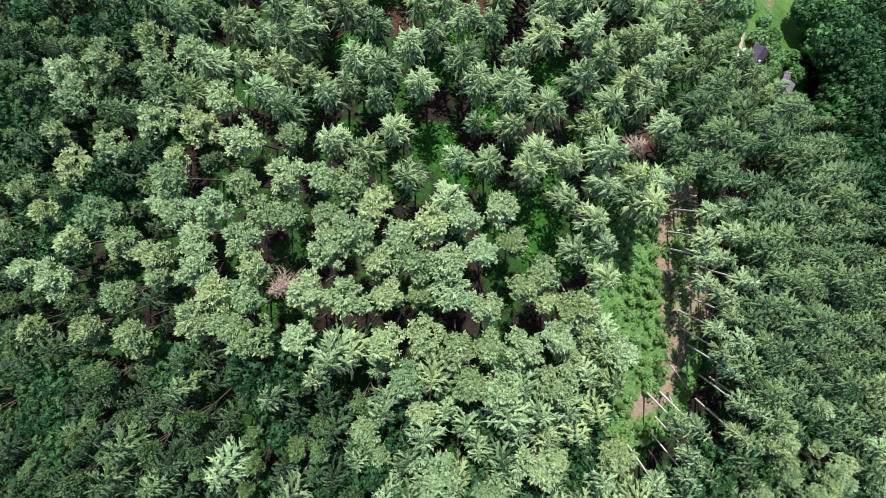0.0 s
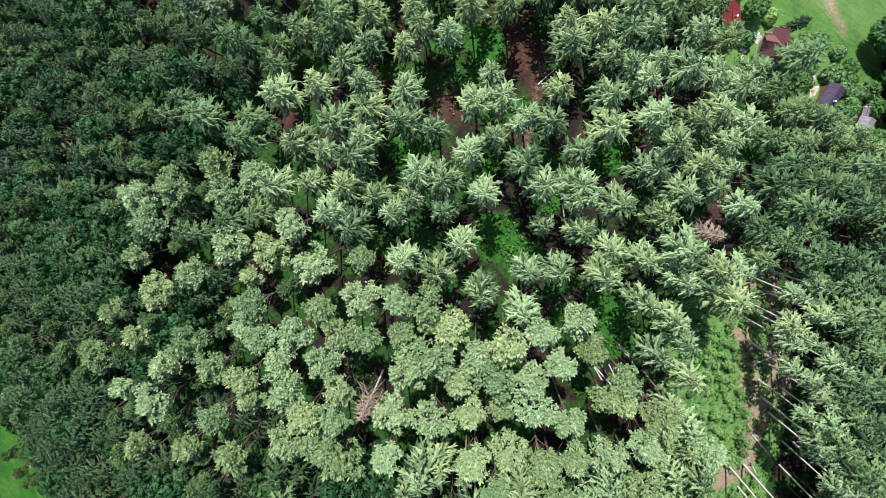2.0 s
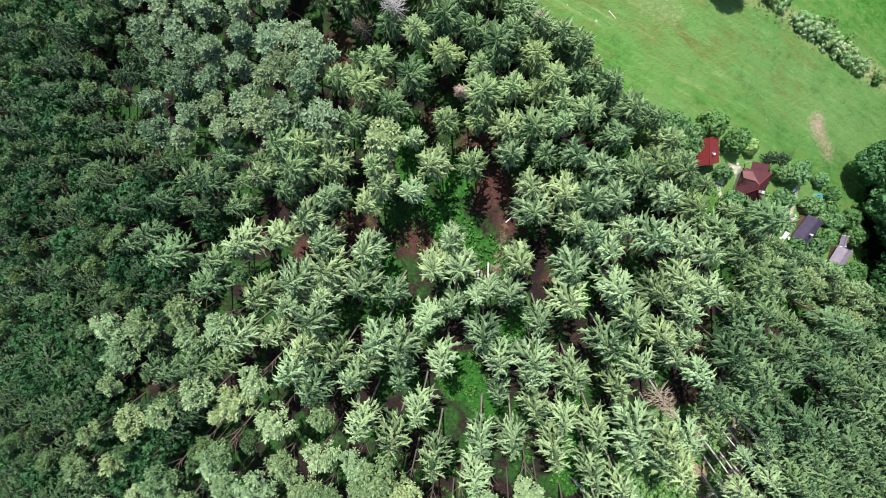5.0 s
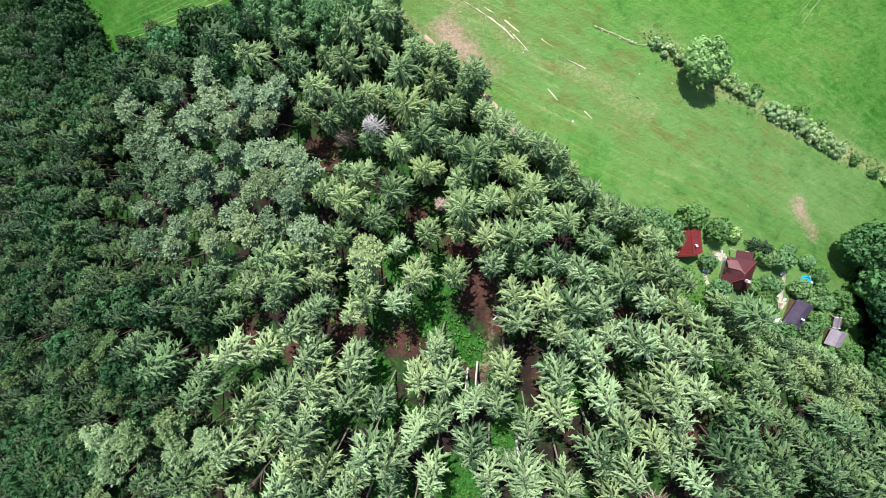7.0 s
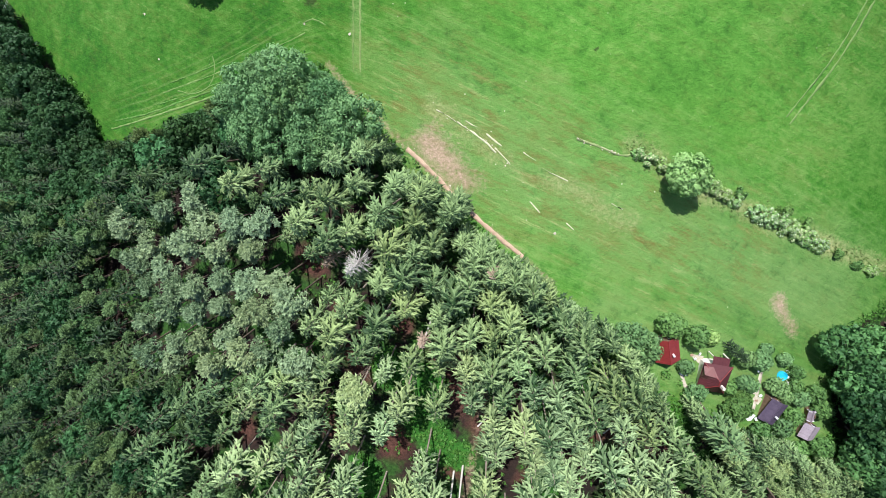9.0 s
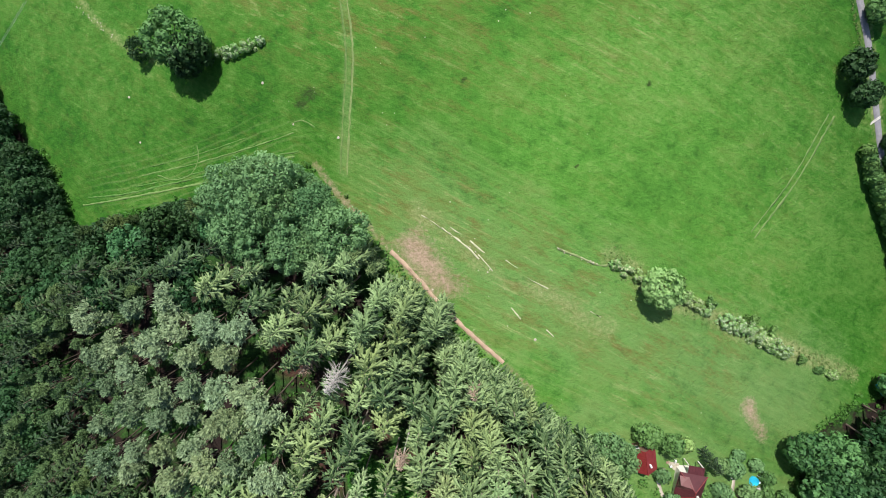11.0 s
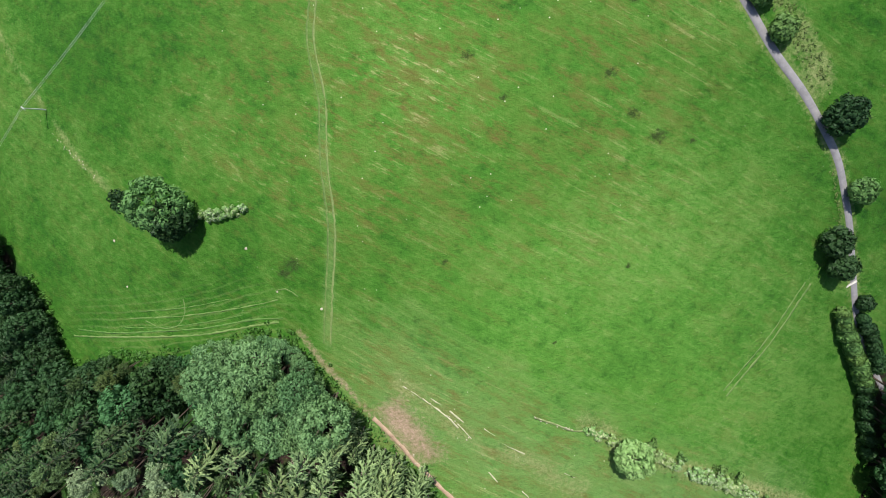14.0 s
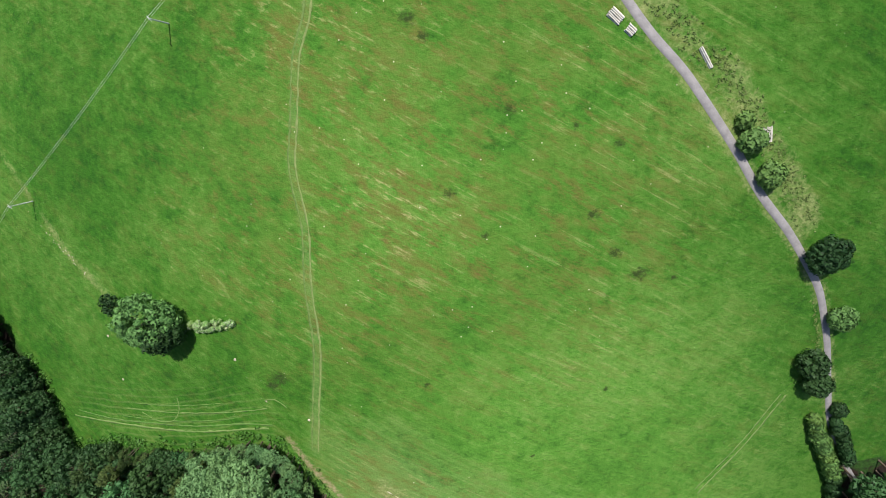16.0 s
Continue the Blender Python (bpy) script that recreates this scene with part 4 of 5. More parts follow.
rough = fade(away(BANK, fx, fy), 0.8, 4.0) * 0.62
rough = np.maximum(rough, fade(away(RIDGE[:6], fx, fy), 0.3, 2.4) * 0.44)
rough = np.maximum(rough, fade(away([(14.1, 94.5), (22, 88), (29.8, 80.7), (42.6, 75.8), (54.3, 67.9)], fx, fy), 0.5, 4.5) * 0.5)
verge = [(62, 196), (72, 186), (79, 180), (86, 171), (92, 163), (98, 155)]
rough = np.maximum(rough, fade(away(verge, fx, fy), 2.0, 4.5) * 0.45)
rough = np.maximum(rough, fade(away(ROAD, fx, fy), 1.2, 2.6) * 0.5)
lush = np.zeros(len(fx))
for lx, ly, lr in ((21, 192, 2.2), (24, 189, 1.8), (29, 161, 1.8), (36, 153, 1.3), (40, 176, 1.8), (60, 170, 1.6), (61, 149.5, 2.0), (66, 145, 2.4), (56, 157, 1.8), (73, 144, 1.5), (47, 103, 1.0), (24, 121, 1.0), (62, 119, 1.2), (-9, 120, 3.0), (-11, 118, 2.2), (52, 173, 1.4)):
    lush = np.maximum(lush, fade(np.hypot(fx - lx, (fy - ly) * 1.3), 0.2 * lr, lr * 1.3) * 0.75)
pale = fade(away([(14, 92), (32, 80), (60, 66), (100, 46)], fx, fy), 4, 26) * 0.72
pale = np.maximum(pale, fade(away([(50.8, 46.7), (68.2, 39), (81.6, 29.4), (95.2, 21.7)], fx, fy), 5, 14) * 0.7)
pale = np.maximum(pale, fade(away(TRACK, fx, fy), 0.7, 1.8) * 0.5)
rings = away([(-80, 93), (-61, 95), (-43, 98), (-27, 102), (-12, 107), (-4, 101)], fx, fy)
mown = fade(rings, 8, 17) * fade(np.hypot((fx + 42) / 38, (fy - 106) / 16), 0.6, 1.1)
dry = np.clip(fade(np.hypot((fx - 20) / 60, (fy - 165) / 55), 0.3, 1.1) + 0.2, 0, 1)
dry = np.maximum(dry, fade(away([(12, 96), (30, 84), (50, 74), (75, 60)], fx, fy), 5, 22) * 0.85)
dry *= 1 - 0.75 * fade(np.hypot((fx - 116) / 16, (fy - 72) / 34), 0.7, 1.1)
fresh = 0.9 * fade(np.hypot((fx - 55) / 56, (fy - 98) / 64), 0.4, 1.15)
fresh = np.maximum(fresh, 0.65 * fade(np.hypot((fx - 25) / 60, (fy - 160) / 45), 0.3, 1.2))
for name, val in (("litter", litter), ("herb", herb), ("bare", bare), ("soil", soil), ("rough", rough), ("dry", dry), ("lush", lush), ("pale", pale), ("fresh", fresh), ("rings", rings), ("mown", mown), ("scrub", np.where(inside(SCRUB_PATCH, fx, fy), 1.0, 0.0))):
    me.attributes.new(name, "FLOAT", "POINT").data.foreach_set("value", val.astype(np.float32))
tagged(new("ground", me), "green mown hillside meadow passing into brown forest floor", "ground", kind="structure")


def ribbon(name, line, width, mat, lift, label, category, wobble=0.0, seed=0, kind_="structure"):
    """A strip laid along a line on the ground, with a crowned middle and edges sunk in."""
    r = random.Random(seed)
    pts = smooth(line, 1.2)
    V, F = [], []
    for i, (x, y) in enumerate(pts):
        x0, y0 = pts[max(i - 1, 0)]
        x1, y1 = pts[min(i + 1, len(pts) - 1)]
        l = math.hypot(x1 - x0, y1 - y0)
        nx_, ny_ = -(y1 - y0) / l, (x1 - x0) / l
        for s, dz in ((-0.5, -0.12), (-0.44, lift), (0, lift * 1.3), (0.44, lift), (0.5, -0.12)):
            q = s * width * (1 + r.uniform(-wobble, wobble)) + r.uniform(-wobble, wobble) * 0.3
            V.append((x + nx_ * q, y + ny_ * q, gz(x + nx_ * q, y + ny_ * q) + dz))
    for i in range(len(pts) - 1):
        for k in range(4):
            p = i * 5 + k
            F.append((p, p + 5, p + 6, p + 1))
    return tagged(new(name, mesh(name, V, F, [mat], smooth_faces=True)), label, category, kind=kind_)


ribbon("road", ROAD, 1.7, ASPHALT, 0.09, "narrow worn grey asphalt lane curving past the meadow", "road")


# ============ single trees, hedges and shrubs ============
def own_tree(name, label, x, y, height, radius, depth, mat, seed, clumps=110, leaves=28, leaf=0.5, size=1.1, group="", trunk=0.3, bark=None, category="tree", flat=0.75):
    V, F, TV, TF = leafy_mesh(seed, height, radius, depth, clumps, leaves, leaf, size, trunk=trunk, flat=flat)
    t = tagged(new(name), label, category, group)
    t.location = (x, y, gz(x, y))
    part("trunk", mesh("trunk", TV, TF, [bark or BARK_DARK], smooth_faces=True), t)
    part("crown", mesh("crown", V, F, [mat]), t)
    return t


OAK = foliage("oak_leaves", (0.045, 0.13, 0.032), (0.165, 0.31, 0.09), 0.5)
own_tree("meadow_oak", "broad fresh green oak standing alone in the meadow", -38.4, 132.4, 10.5, 5.2, 9.2, OAK, 101, 180, 30, 0.5, 1.1, "oaks in the meadow", 0.4)
own_tree("meadow_oak", "smaller darker oak leaning against its taller neighbour", -35.6, 129.2, 8.6, 3.8, 7.8, LEAF_DARK, 102, 120, 30, 0.5, 1.0, "oaks in the meadow", 0.3)
own_tree("hawthorn", "small round dark hawthorn beside the meadow oak", -51.7, 133.1, 4.5, 2.0, 3.6, LEAF_DARK, 103, 44, 24, 0.4, 0.7, trunk=0.15)
own_tree("willow", "pale green rounded willow among flowering hedge shrubs", 64.1, 77.1, 7.4, 3.2, 5.0, LEAF_PALE, 104, 110, 30, 0.48, 1.05)
LANE = [(101.7, 148.6, 7, 4.0, 0), (110.6, 133.4, 5, 2.7, 1), (107.3, 122.5, 7, 3.3, 0), (110.1, 116.8, 7, 3.5, 0), (120.7, 106.4, 3.6, 1.5, 0), 
        (113.3, 104.8, 3.6, 1.5, 1), (114.7, 101.8, 4, 1.8, 1), (116.1, 98.8, 4.2, 1.8, 1), (117.1, 98.4, 4.5, 1.9, 1), (118.6, 95.6, 4.5, 1.9, 1), (120.3, 92.7, 5, 2.1, 1), (122.1, 90.2, 5, 2.2, 1), (123.8, 87.1, 5, 2.2, 1), (125.9, 83.5, 5, 2.3, 0), (121.8, 102.3, 3, 1.0, 0), (123.2, 99.3, 3.2, 1.1, 0), (124.3, 99.4, 3.4, 1.2, 0), (125.8, 96.8, 3.4, 1.2, 0), (127.3, 94.1, 3.6, 1.3, 0), (129, 91.2, 3.6, 1.4, 0), (130.4, 88.2, 4, 1.5, 0), (127.4, 79.4, 5, 2.3, 0), (128.7, 75.2, 5, 2.4, 0), (130, 71.1, 5, 2.4, 0), (131.2, 67, 5, 2.5, 0), (131.9, 63, 5, 2.5, 0), (82.5, 170.5, 4, 2.2, 1), (87.1, 164.5, 4, 2.3, 1), (81, 174, 2.6, 1.2, 1)]
LANE += [((a[0] + b[0]) / 2, (a[1] + b[1]) / 2, (a[2] + b[2]) / 2, (a[3] + b[3]) / 2, a[4]) for a, b in zip(LANE[5:13] + LANE[14:20], LANE[6:14] + LANE[15:21])]
for i, (x, y, h, r, bright) in enumerate(LANE):
    if 5 <= i <= 13 or 21 <= i <= 25 or 29 <= i <= 36:
        x, r = x + 1.3, r * 0.66
    elif 14 <= i <= 20 or i > 36:
        r *= 0.85
    own_tree("roadside_tree", "leafy " + ("bright" if bright else "dark") + " green tree beside the asphalt lane", x + 0.6, y - 0.4, h * 0.62, r * 0.72, h * 0.55, LEAF if bright else LEAF_DARK, 120 + i, int(28 * r), 28, 0.46, 0.95, "trees along the lane", 0.2)
GARDEN_LEAF = foliage("garden_leaves", (0.085, 0.17, 0.06), (0.23, 0.37, 0.14), 0.5)
GARDEN = [(91.9, 25.5, 3.5, 1.5, 2), (89.9, 22.2, 4, 1.6, 0), (88.2, 26.5, 3, 1.2, 2), (87.1, 20.4, 4, 1.6, 2), (80.1, 30.4, 3, 1.3, 2), (77.5, 28.3, 3.4, 1.5, 0), (81.5, 20.8, 4, 1.7, 0), (74.4, 30.8, 3, 1.3, 0), (96.1, 25.9, 4, 1.8, 0), (97.2, 22.1, 4, 1.9, 0), (90.8, 14.8, 4, 1.7, 0), (96.3, 14.4, 5, 2.2, 0), (66.6, 31.3, 4, 1.8, 2), (84.4, 37.4, 2.2, 1.0, 2), (88.7, 34.5, 2.5, 1.2, 2), (51.8, 45.8, 8, 3.3, 2), (55.1, 43.4, 8, 3.2, 2), (61.6, 46.7, 6.5, 2.6, 0), (67.3, 43.3, 5, 2.2, 0), (71.5, 41.8, 2.6, 1.1, 1), (81.9, 36, 4.5, 1.9, 2), (75.7, 27.1, 5.5, 2.7, 0), (86.1, 29.4, 4, 1.9, 2), (91.6, 31.2, 3, 1.3, 0),
          (91, 28.4, 3, 1.2, 0), (65.2, 36.7, 3, 1.4, 2), (78.3, 31.4, 2.4, 1.2, 2), (78.9, 36.6, 3.4, 1.6, 2)]
for i, (x, y, h, r, tone) in enumerate(GARDEN):
    own_tree("garden_tree", ("grey-green" if tone == 2 else "bright green" if tone else "deep green") + " garden tree near the cabins", x, y, h * 0.85, r * 0.8, h * 0.68, (LEAF, LEAF_PALE, GARDEN_LEAF)[tone], 150 + i, int(26 * r), 26, 0.42, 0.85, "trees round the cabins", 0.16)
BIG = [(97.9, 37.7, 9, 4.0), (103.9, 36.2, 12, 4.6), (102.5, 29.1, 12, 4.8), (107.2, 22.9, 13, 5.0), (103, 12.4, 11, 4.6), (109.7, 31.9, 12, 4.8), (125.9, 47.2, 6.5, 2.6)]
for i, (x, y, h, r) in enumerate(BIG):
    own_tree("ash_tree", "large dense deep green ash at the edge of the gardens", x + 2.2, y, h, r, h * 0.75, ASH_LIT, 180 + i, int(32 * r), 28, 0.55, 1.15, "large trees beside the cabins", 0.35)

# one dark spruce in the garden, and trees that have died
k0 = KINDS["edge_spruce"]
garden_spruce = tagged(new("spruce_tree"), "short dark spruce behind the red cabin", "tree")
garden_spruce.matrix_basis = Matrix.LocRotScale((75.6, 39.4, gz(75.6, 39.4)), None, (0.5, 0.5, 0.5))
part("trunk", mesh("trunk", k0[2][0][2], k0[2][0][3], [BARK_DARK]), garden_spruce)
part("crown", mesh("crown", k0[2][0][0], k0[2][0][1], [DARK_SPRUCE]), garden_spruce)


def dead_tree(x, y, height, radius, mat, label, seed, crown=8.0):
    """A conifer that has lost its needles: trunk and bare whorled twigs."""
    r = random.Random(seed)
    V, F = [], []
    for i in range(70):
        s = i / 70
        z = height - crown * (1 - s)
        az, L = i * 2.4, radius * (1 - s) ** 0.6 * r.uniform(0.6, 1.1) + 0.3
        p0 = Vector((0, 0, z))
        p2 = Vector((math.cos(az) * L, math.sin(az) * L, z + L * r.uniform(-0.25, 0.2)))
        v, f = tube([p0, (p0 + p2) / 2 + Vector((0, 0, 0.15 * L)), p2], [0.09, 0.06, 0.02], 3, len(V))
        V, F = V + v, F + f
        for q in (0.45, 0.7):
            m = p0.lerp(p2, q)
            e = m + Vector((math.cos(az + r.choice((-.8, .8))), math.sin(az + r.choice((-.8, .8))), -0.2)) * L * 0.35
            v, f = tube([m, e], [0.05, 0.02], 3, len(V))
            V, F = V + v, F + f
    t = tagged(new("dead_spruce"), label, "tree", "dead trees in the forest")
    t.location = (x, y, gz(x, y))
    v, f = tube([(0, 0, -1), (0.1, 0, height * 0.5), (0, 0, height)], [0.24, 0.17, 0.04], 6)
    part("trunk", mesh("trunk", v, f, [BARE]), t)
    part("twig_crown", mesh("twig_crown", V, F, [mat]), t)


dead_tree(0.2, 67, 20.6, 2.6, BARE, "dead spruce with bleached bare twigs", 1)
dead_tree(-7.9, 66, 12, 2.6, DRY, "dead spruce with brown withered twigs", 2)
dead_tree(11.9, 52.6, 17, 1.5, DRY, "dead brown spruce with a broken top", 3, 4)
dead_tree(24.9, 64.1, 17.5, 1.3, DRY, "thin dying spruce at the forest edge", 4, 5)
dead_tree(-12.3, -27.4, 18, 3.2, DRY, "withered pine with pale brown hanging twigs", 5)
dead_tree(47.4, -0.7, 17, 3.0, DRY, "withered spruce with pinkish brown twigs", 6)


def shrub(x, y, r, h, seed, flowers=True):
    rr = random.Random(seed)
    t = tagged(new("hedge_shrub"), "low green hedge shrub " + ("with creamy white blossom" if flowers else "without blossom") + " on a bank", "shrub", "shrubs of the field hedge")
    t.location = (x, y, gz(x, y))
    V, F, B, G = [], [], [], []
    for k in range(int(12 * r)):
        az, q = rr.uniform(0, 6.28), math.sqrt(rr.random())
        c = (math.cos(az) * q * r * 1.2, math.sin(az) * q * r, h * (0.75 - 0.45 * q * q))
        clump(rr, V, F, c, 0.55, 20, 0.36)
        if flowers and rr.random() < 0.85:
            clump(rr, B, G, (c[0], c[1], c[2] + 0.15), 0.55, 14, 0.24)
    S, SF = [], []
    for k in range(4):
        az = k * 1.6 + rr.random()
        v, f = tube([(0, 0, -0.3), (math.cos(az) * r * 0.4, math.sin(az) * r * 0.4, h * 0.55)], [0.06, 0.02], 4, len(S))
        S, SF = S + v, SF + f
    part("stem", mesh("stem", S, SF, [BARK_DARK]), t)
    part("foliage", mesh("foliage", V, F, [LEAF_PALE if flowers else LEAF]), t)
    if B:
        part("blossom", mesh("blossom", B, G, [BLOSSOM]), t, "creamy white blossom")


HEDGE = [(55.6, 82.1, 1.0), (58.1, 80.6, 1.2), (60.6, 79.3, 1.3), (69, 75.4, 1.5), (71.5, 73.9, 1.5), (74.5, 71.9, 1.4), (77, 70.5, 1.3), (82, 67.3, 1.7), (84.5, 66.2, 1.9), (87.2, 65, 2.0), (89.8, 63.3, 2.0), (92.5, 61.8, 2.0), (95.2, 60.2, 1.9),
         (97.9, 58.5, 1.7), (102.9, 55.7, 1.0), (108.4, 52.6, 1.0), (112.4, 50.6, 1.2), (-29.4, 130.1, 1.4), (-27.4, 130.1, 1.6), (-25, 130.5, 1.5), (-22.5, 131.1, 1.2), (-20.1, 131.9, 0.8)]
for i, (x, y, r) in enumerate(HEDGE):
    shrub(x, y, r, 0.9 + 0.6 * r, 300 + i, i not in (14, 15))
    if i in (3, 6, 9, 11):
        shrub(x + 1.5, y + 1.6, r * 0.8, 1.6, 340 + i, False)

shifted_verge = [(104, 138), (108, 130), (111, 122)]
# low growth: herbs in the clearings, along the wood's rim and on the lane's verge
rr = random.Random(21)
V, F = [], []
for gx, gy, gr, green in GAPS:
    for _ in range(int(green * gr * 9)):
        az, q = rr.uniform(0, 6.28), math.sqrt(rr.random()) * gr * 1.1
        x, y = gx + math.cos(az) * q, gy + math.sin(az) * q
        clump(rr, V, F, (x, y, gz(x, y) + 0.25), rr.uniform(0.35, 0.9), 12, 0.4, 0.8)
for line, n, w, h in ((WOOD[26:] + WOOD[:7], 520, 1.8, 0.5), (WEST_PATH[:-1], 160, 4, 0.7), (EAST_WOOD[:10], 220, 2.0, 0.6), (WOOD[6:12], 200, 3.5, 0.9)):
    pts = smooth(line, 0.7)
    for _ in range(n):
        x, y = rr.choice(pts)
        x, y = x + rr.gauss(0, w * 0.5), y + rr.gauss(0, w * 0.5)
        if (away(ROAD, [x], [y])[0] < 2.2) or (away(EDGE_PATH, [x], [y])[0] < 0.9) or (away(WEST_PATH, [x], [y])[0] < 1.2):
            continue
        clump(rr, V, F, (x, y, gz(x, y) + h * 0.6), rr.uniform(0.4, 0.9) * (0.6 + h), 14, 0.38, 0.8)
for _ in range(2600):
    x, y = rr.uniform(-30, 80), rr.uniform(-55, 70)
    if inside(WOOD, [x], [y])[0] and (math.sin(x * 0.31) + math.sin(y * 0.27 + x * 0.11)) > -0.1:
        clump(rr, V, F, (x, y, gz(x, y) + 0.2), rr.uniform(0.3, 0.8), 9, 0.4, 0.8)
tagged(new("undergrowth", big_mesh("undergrowth", V, F, [SCRUB])), "bright green herbs and brambles in clearings and along edges", "undergrowth", kind="stuff")

VERGE_GRASS = foliage("verge_grass", (0.1, 0.18, 0.04), (0.26, 0.31, 0.11), 0.6)
V, F = [], []
for line, n, w in ((verge, 420, 2.4), (shifted_verge, 100, 1.0), (BANK, 450, 2.2)):
    pts = smooth(line, 0.7)
    for _ in range(n):
        x, y = rr.choice(pts)
        x, y = x + rr.gauss(0, w * 0.5), y + rr.gauss(0, w * 0.5)
        if away(ROAD, [x], [y])[0] > 1.5:
            clump(rr, V, F, (x, y, gz(x, y) + 0.08), rr.uniform(0.15, 0.35), 9, 0.2, 0.35)
tagged(new("rough_grass", big_mesh("rough_grass", V, F, [VERGE_GRASS])), "tall yellowish rough grass on the verge and field banks", "grass", kind="stuff")

# ============ paths, wheel tracks and stones ============
TRODDEN = plain("trodden_grass", (0.06, 0.14, 0.022), (0.2, 0.245, 0.085), 1.2, 0.95)
PALE_GRASS = plain("pale_cut_grass", (0.05, 0.15, 0.02), (0.17, 0.23, 0.075), 0.7, 0.95)


STRAW = plain("bleached_straw", (0.13, 0.19, 0.055), (0.3, 0.32, 0.15), 0.7, 0.95)


def shifted(line, by):
    pts = smooth(line, 3)
    out = []
    for i, (x, y) in enumerate(pts):
        (x0, y0), (x1, y1) = pts[max(i - 1, 0)], pts[min(i + 1, len(pts) - 1)]
        l = math.hypot(x1 - x0, y1 - y0)
        out.append((x - (y1 - y0) / l * by, y + (x1 - x0) / l * by))
    return out


for s in (-0.75, 0.75):
    ribbon("wheel_track", shifted(TRACK, s), 0.42, TRODDEN, 0.03, "pale wheel rut worn into the meadow", "track", 0.4, 3)
ribbon("forest_edge_path", EDGE_PATH[3:8], 0.9, SOIL, 0.05, "bare reddish earth path along the forest edge", "path", 0.3, 4)
ribbon("west_path", WEST_PATH, 1.6, GRAVEL, 0.06, "pale gravel track below the scrub", "path", 0.12, 5)
EARTH = plain("cream_earth", (0.24, 0.26, 0.12), (0.58, 0.54, 0.38), 1.6)
for i, (line, w) in enumerate((([(14.5, 93.8), (17, 92.4), (18.5, 91.2)], 0.3), ([(18.8, 91.2), (21, 89.4), (24, 87), (26.5, 84.4)], 0.45), ([(26.3, 85.4), (28, 83.4), (29.3, 81.8)], 0.3), ([(43, 86.2), (44.6, 85.3)], 0.3), ([(48, 83.8), (51, 82.4)], 0.35), ([(33, 74), (35, 71.5)], 0.22), ([(20.5, 91.2), (23, 89.6)], 0.22), ([(24.6, 88.3), (27.6, 85.6)], 0.25), ([(36, 80.5), (39, 78.6), (41, 77.6)], 0.3), ([(32, 84), (34.5, 82.2)], 0.2), ([(40.5, 69), (42, 67.4)], 0.18), ([(50, 72.2), (52.4, 70.8)], 0.2))):
    ribbon("eroded_edge", line, w * 0.75, EARTH, 0.04, "narrow eroded edge of cream earth in the meadow", "earth bank", 0.5, 60 + i)
for i, (line, w) in enumerate((([(-76, 97), (-64, 98.3), (-48, 100.3), (-33, 102.5), (-20, 105.6), (-13, 107)], 0.5), ([(-74, 99), (-62, 99.6), (-48, 101.6), (-33, 104), (-20, 107), (-12, 108)], 0.4), ([(-55, 104), (-38, 106.5), (-23, 109.5), (-13, 112)], 0.3),
                               ([(-57, 101.5), (-45, 103), (-33, 105.3), (-22, 108)], 0.25), ([(-52, 106), (-38, 108.4), (-25, 111.4)], 0.25), ([(-50, 104), (-45, 102.8), (-40, 104), (-37.7, 107.5), (-38, 110.5)], 0.3), ([(-13.5, 114), (-11, 114.5), (-8, 113)], 0.35),
                               ([(106, 112), (99, 98.5), (89, 85.5)], 0.5), ([(104.5, 112.5), (97.5, 99), (88, 87)], 0.4), ([(43, 86), (47, 84.3), (52, 82), (56, 82)], 0.5))):
    ribbon("mowing_line", line, w, STRAW if i > 8 else PALE_GRASS, 0.025, "pale line of cut grass left in the meadow", "track", 0.35, 20 + i)


def pebble(r, V, F, x, y, z, s):
    """An uneven stone of eight corners and a cap."""
    n, k = len(V), 6
    for ring, (q, dz) in enumerate(((1.0, -0.15), (0.8, 0.35))):
        for j in range(k):
            w = 2 * math.pi * j / k + ring * 0.4
            V.append((x + math.cos(w) * s * q * r.uniform(0.7, 1.2), y + math.sin(w) * s * q * r.uniform(0.7, 1.2), z + s * dz * r.uniform(0.7, 1.2)))
    V.append((x, y, z + s * 0.5))
    for j in range(k):
        a, b = n + j, n + (j + 1) % k
        F.extend([(a, b, b + k), (a, b + k, a + k), (a + k, b + k, n + 2 * k)])


V, F = [], []
for line, n, w in (([(14, 94), (17, 92.2), (20, 90), (25, 86), (29, 82)], 9, 0.7), ([(43, 86), (47, 84), (52, 82)], 10, 0.8), ([(8, 87.5), (18, 76), (27, 67)], 8, 0.9), ([(-82, 153), (-68, 142), (-60, 136)], 24, 0.8)):
    pts = smooth(line, 0.3)
    for _ in range(n):
        x, y = rr.choice(pts)
        x, y = x + rr.gauss(0, w * 0.5), y + rr.gauss(0, w * 0.5)
        pebble(rr, V, F, x, y, gz(x, y), rr.uniform(0.1, 0.24))
tagged(new("field_stones", big_mesh("field_stones", V, F, [STONE])), "pale stones along the earth bank and path", "stones", kind="stuff")
for x, y, s in ((-20, 123, 0.4), (-13, 113.8, 0.28), (-2.8, 110.5, 0.34), (-55, 112, 0.3), (-58, 123, 0.35), (38, 67, 0.35)):
    V, F = [], []
    pebble(rr, V, F, 0, 0, 0, s)
    o = tagged(new("boulder", mesh("boulder", V, F, [STONE])), "single pale boulder lying in the meadow", "stone", "boulders in the meadow")
    o.location = (x, y, gz(x, y))


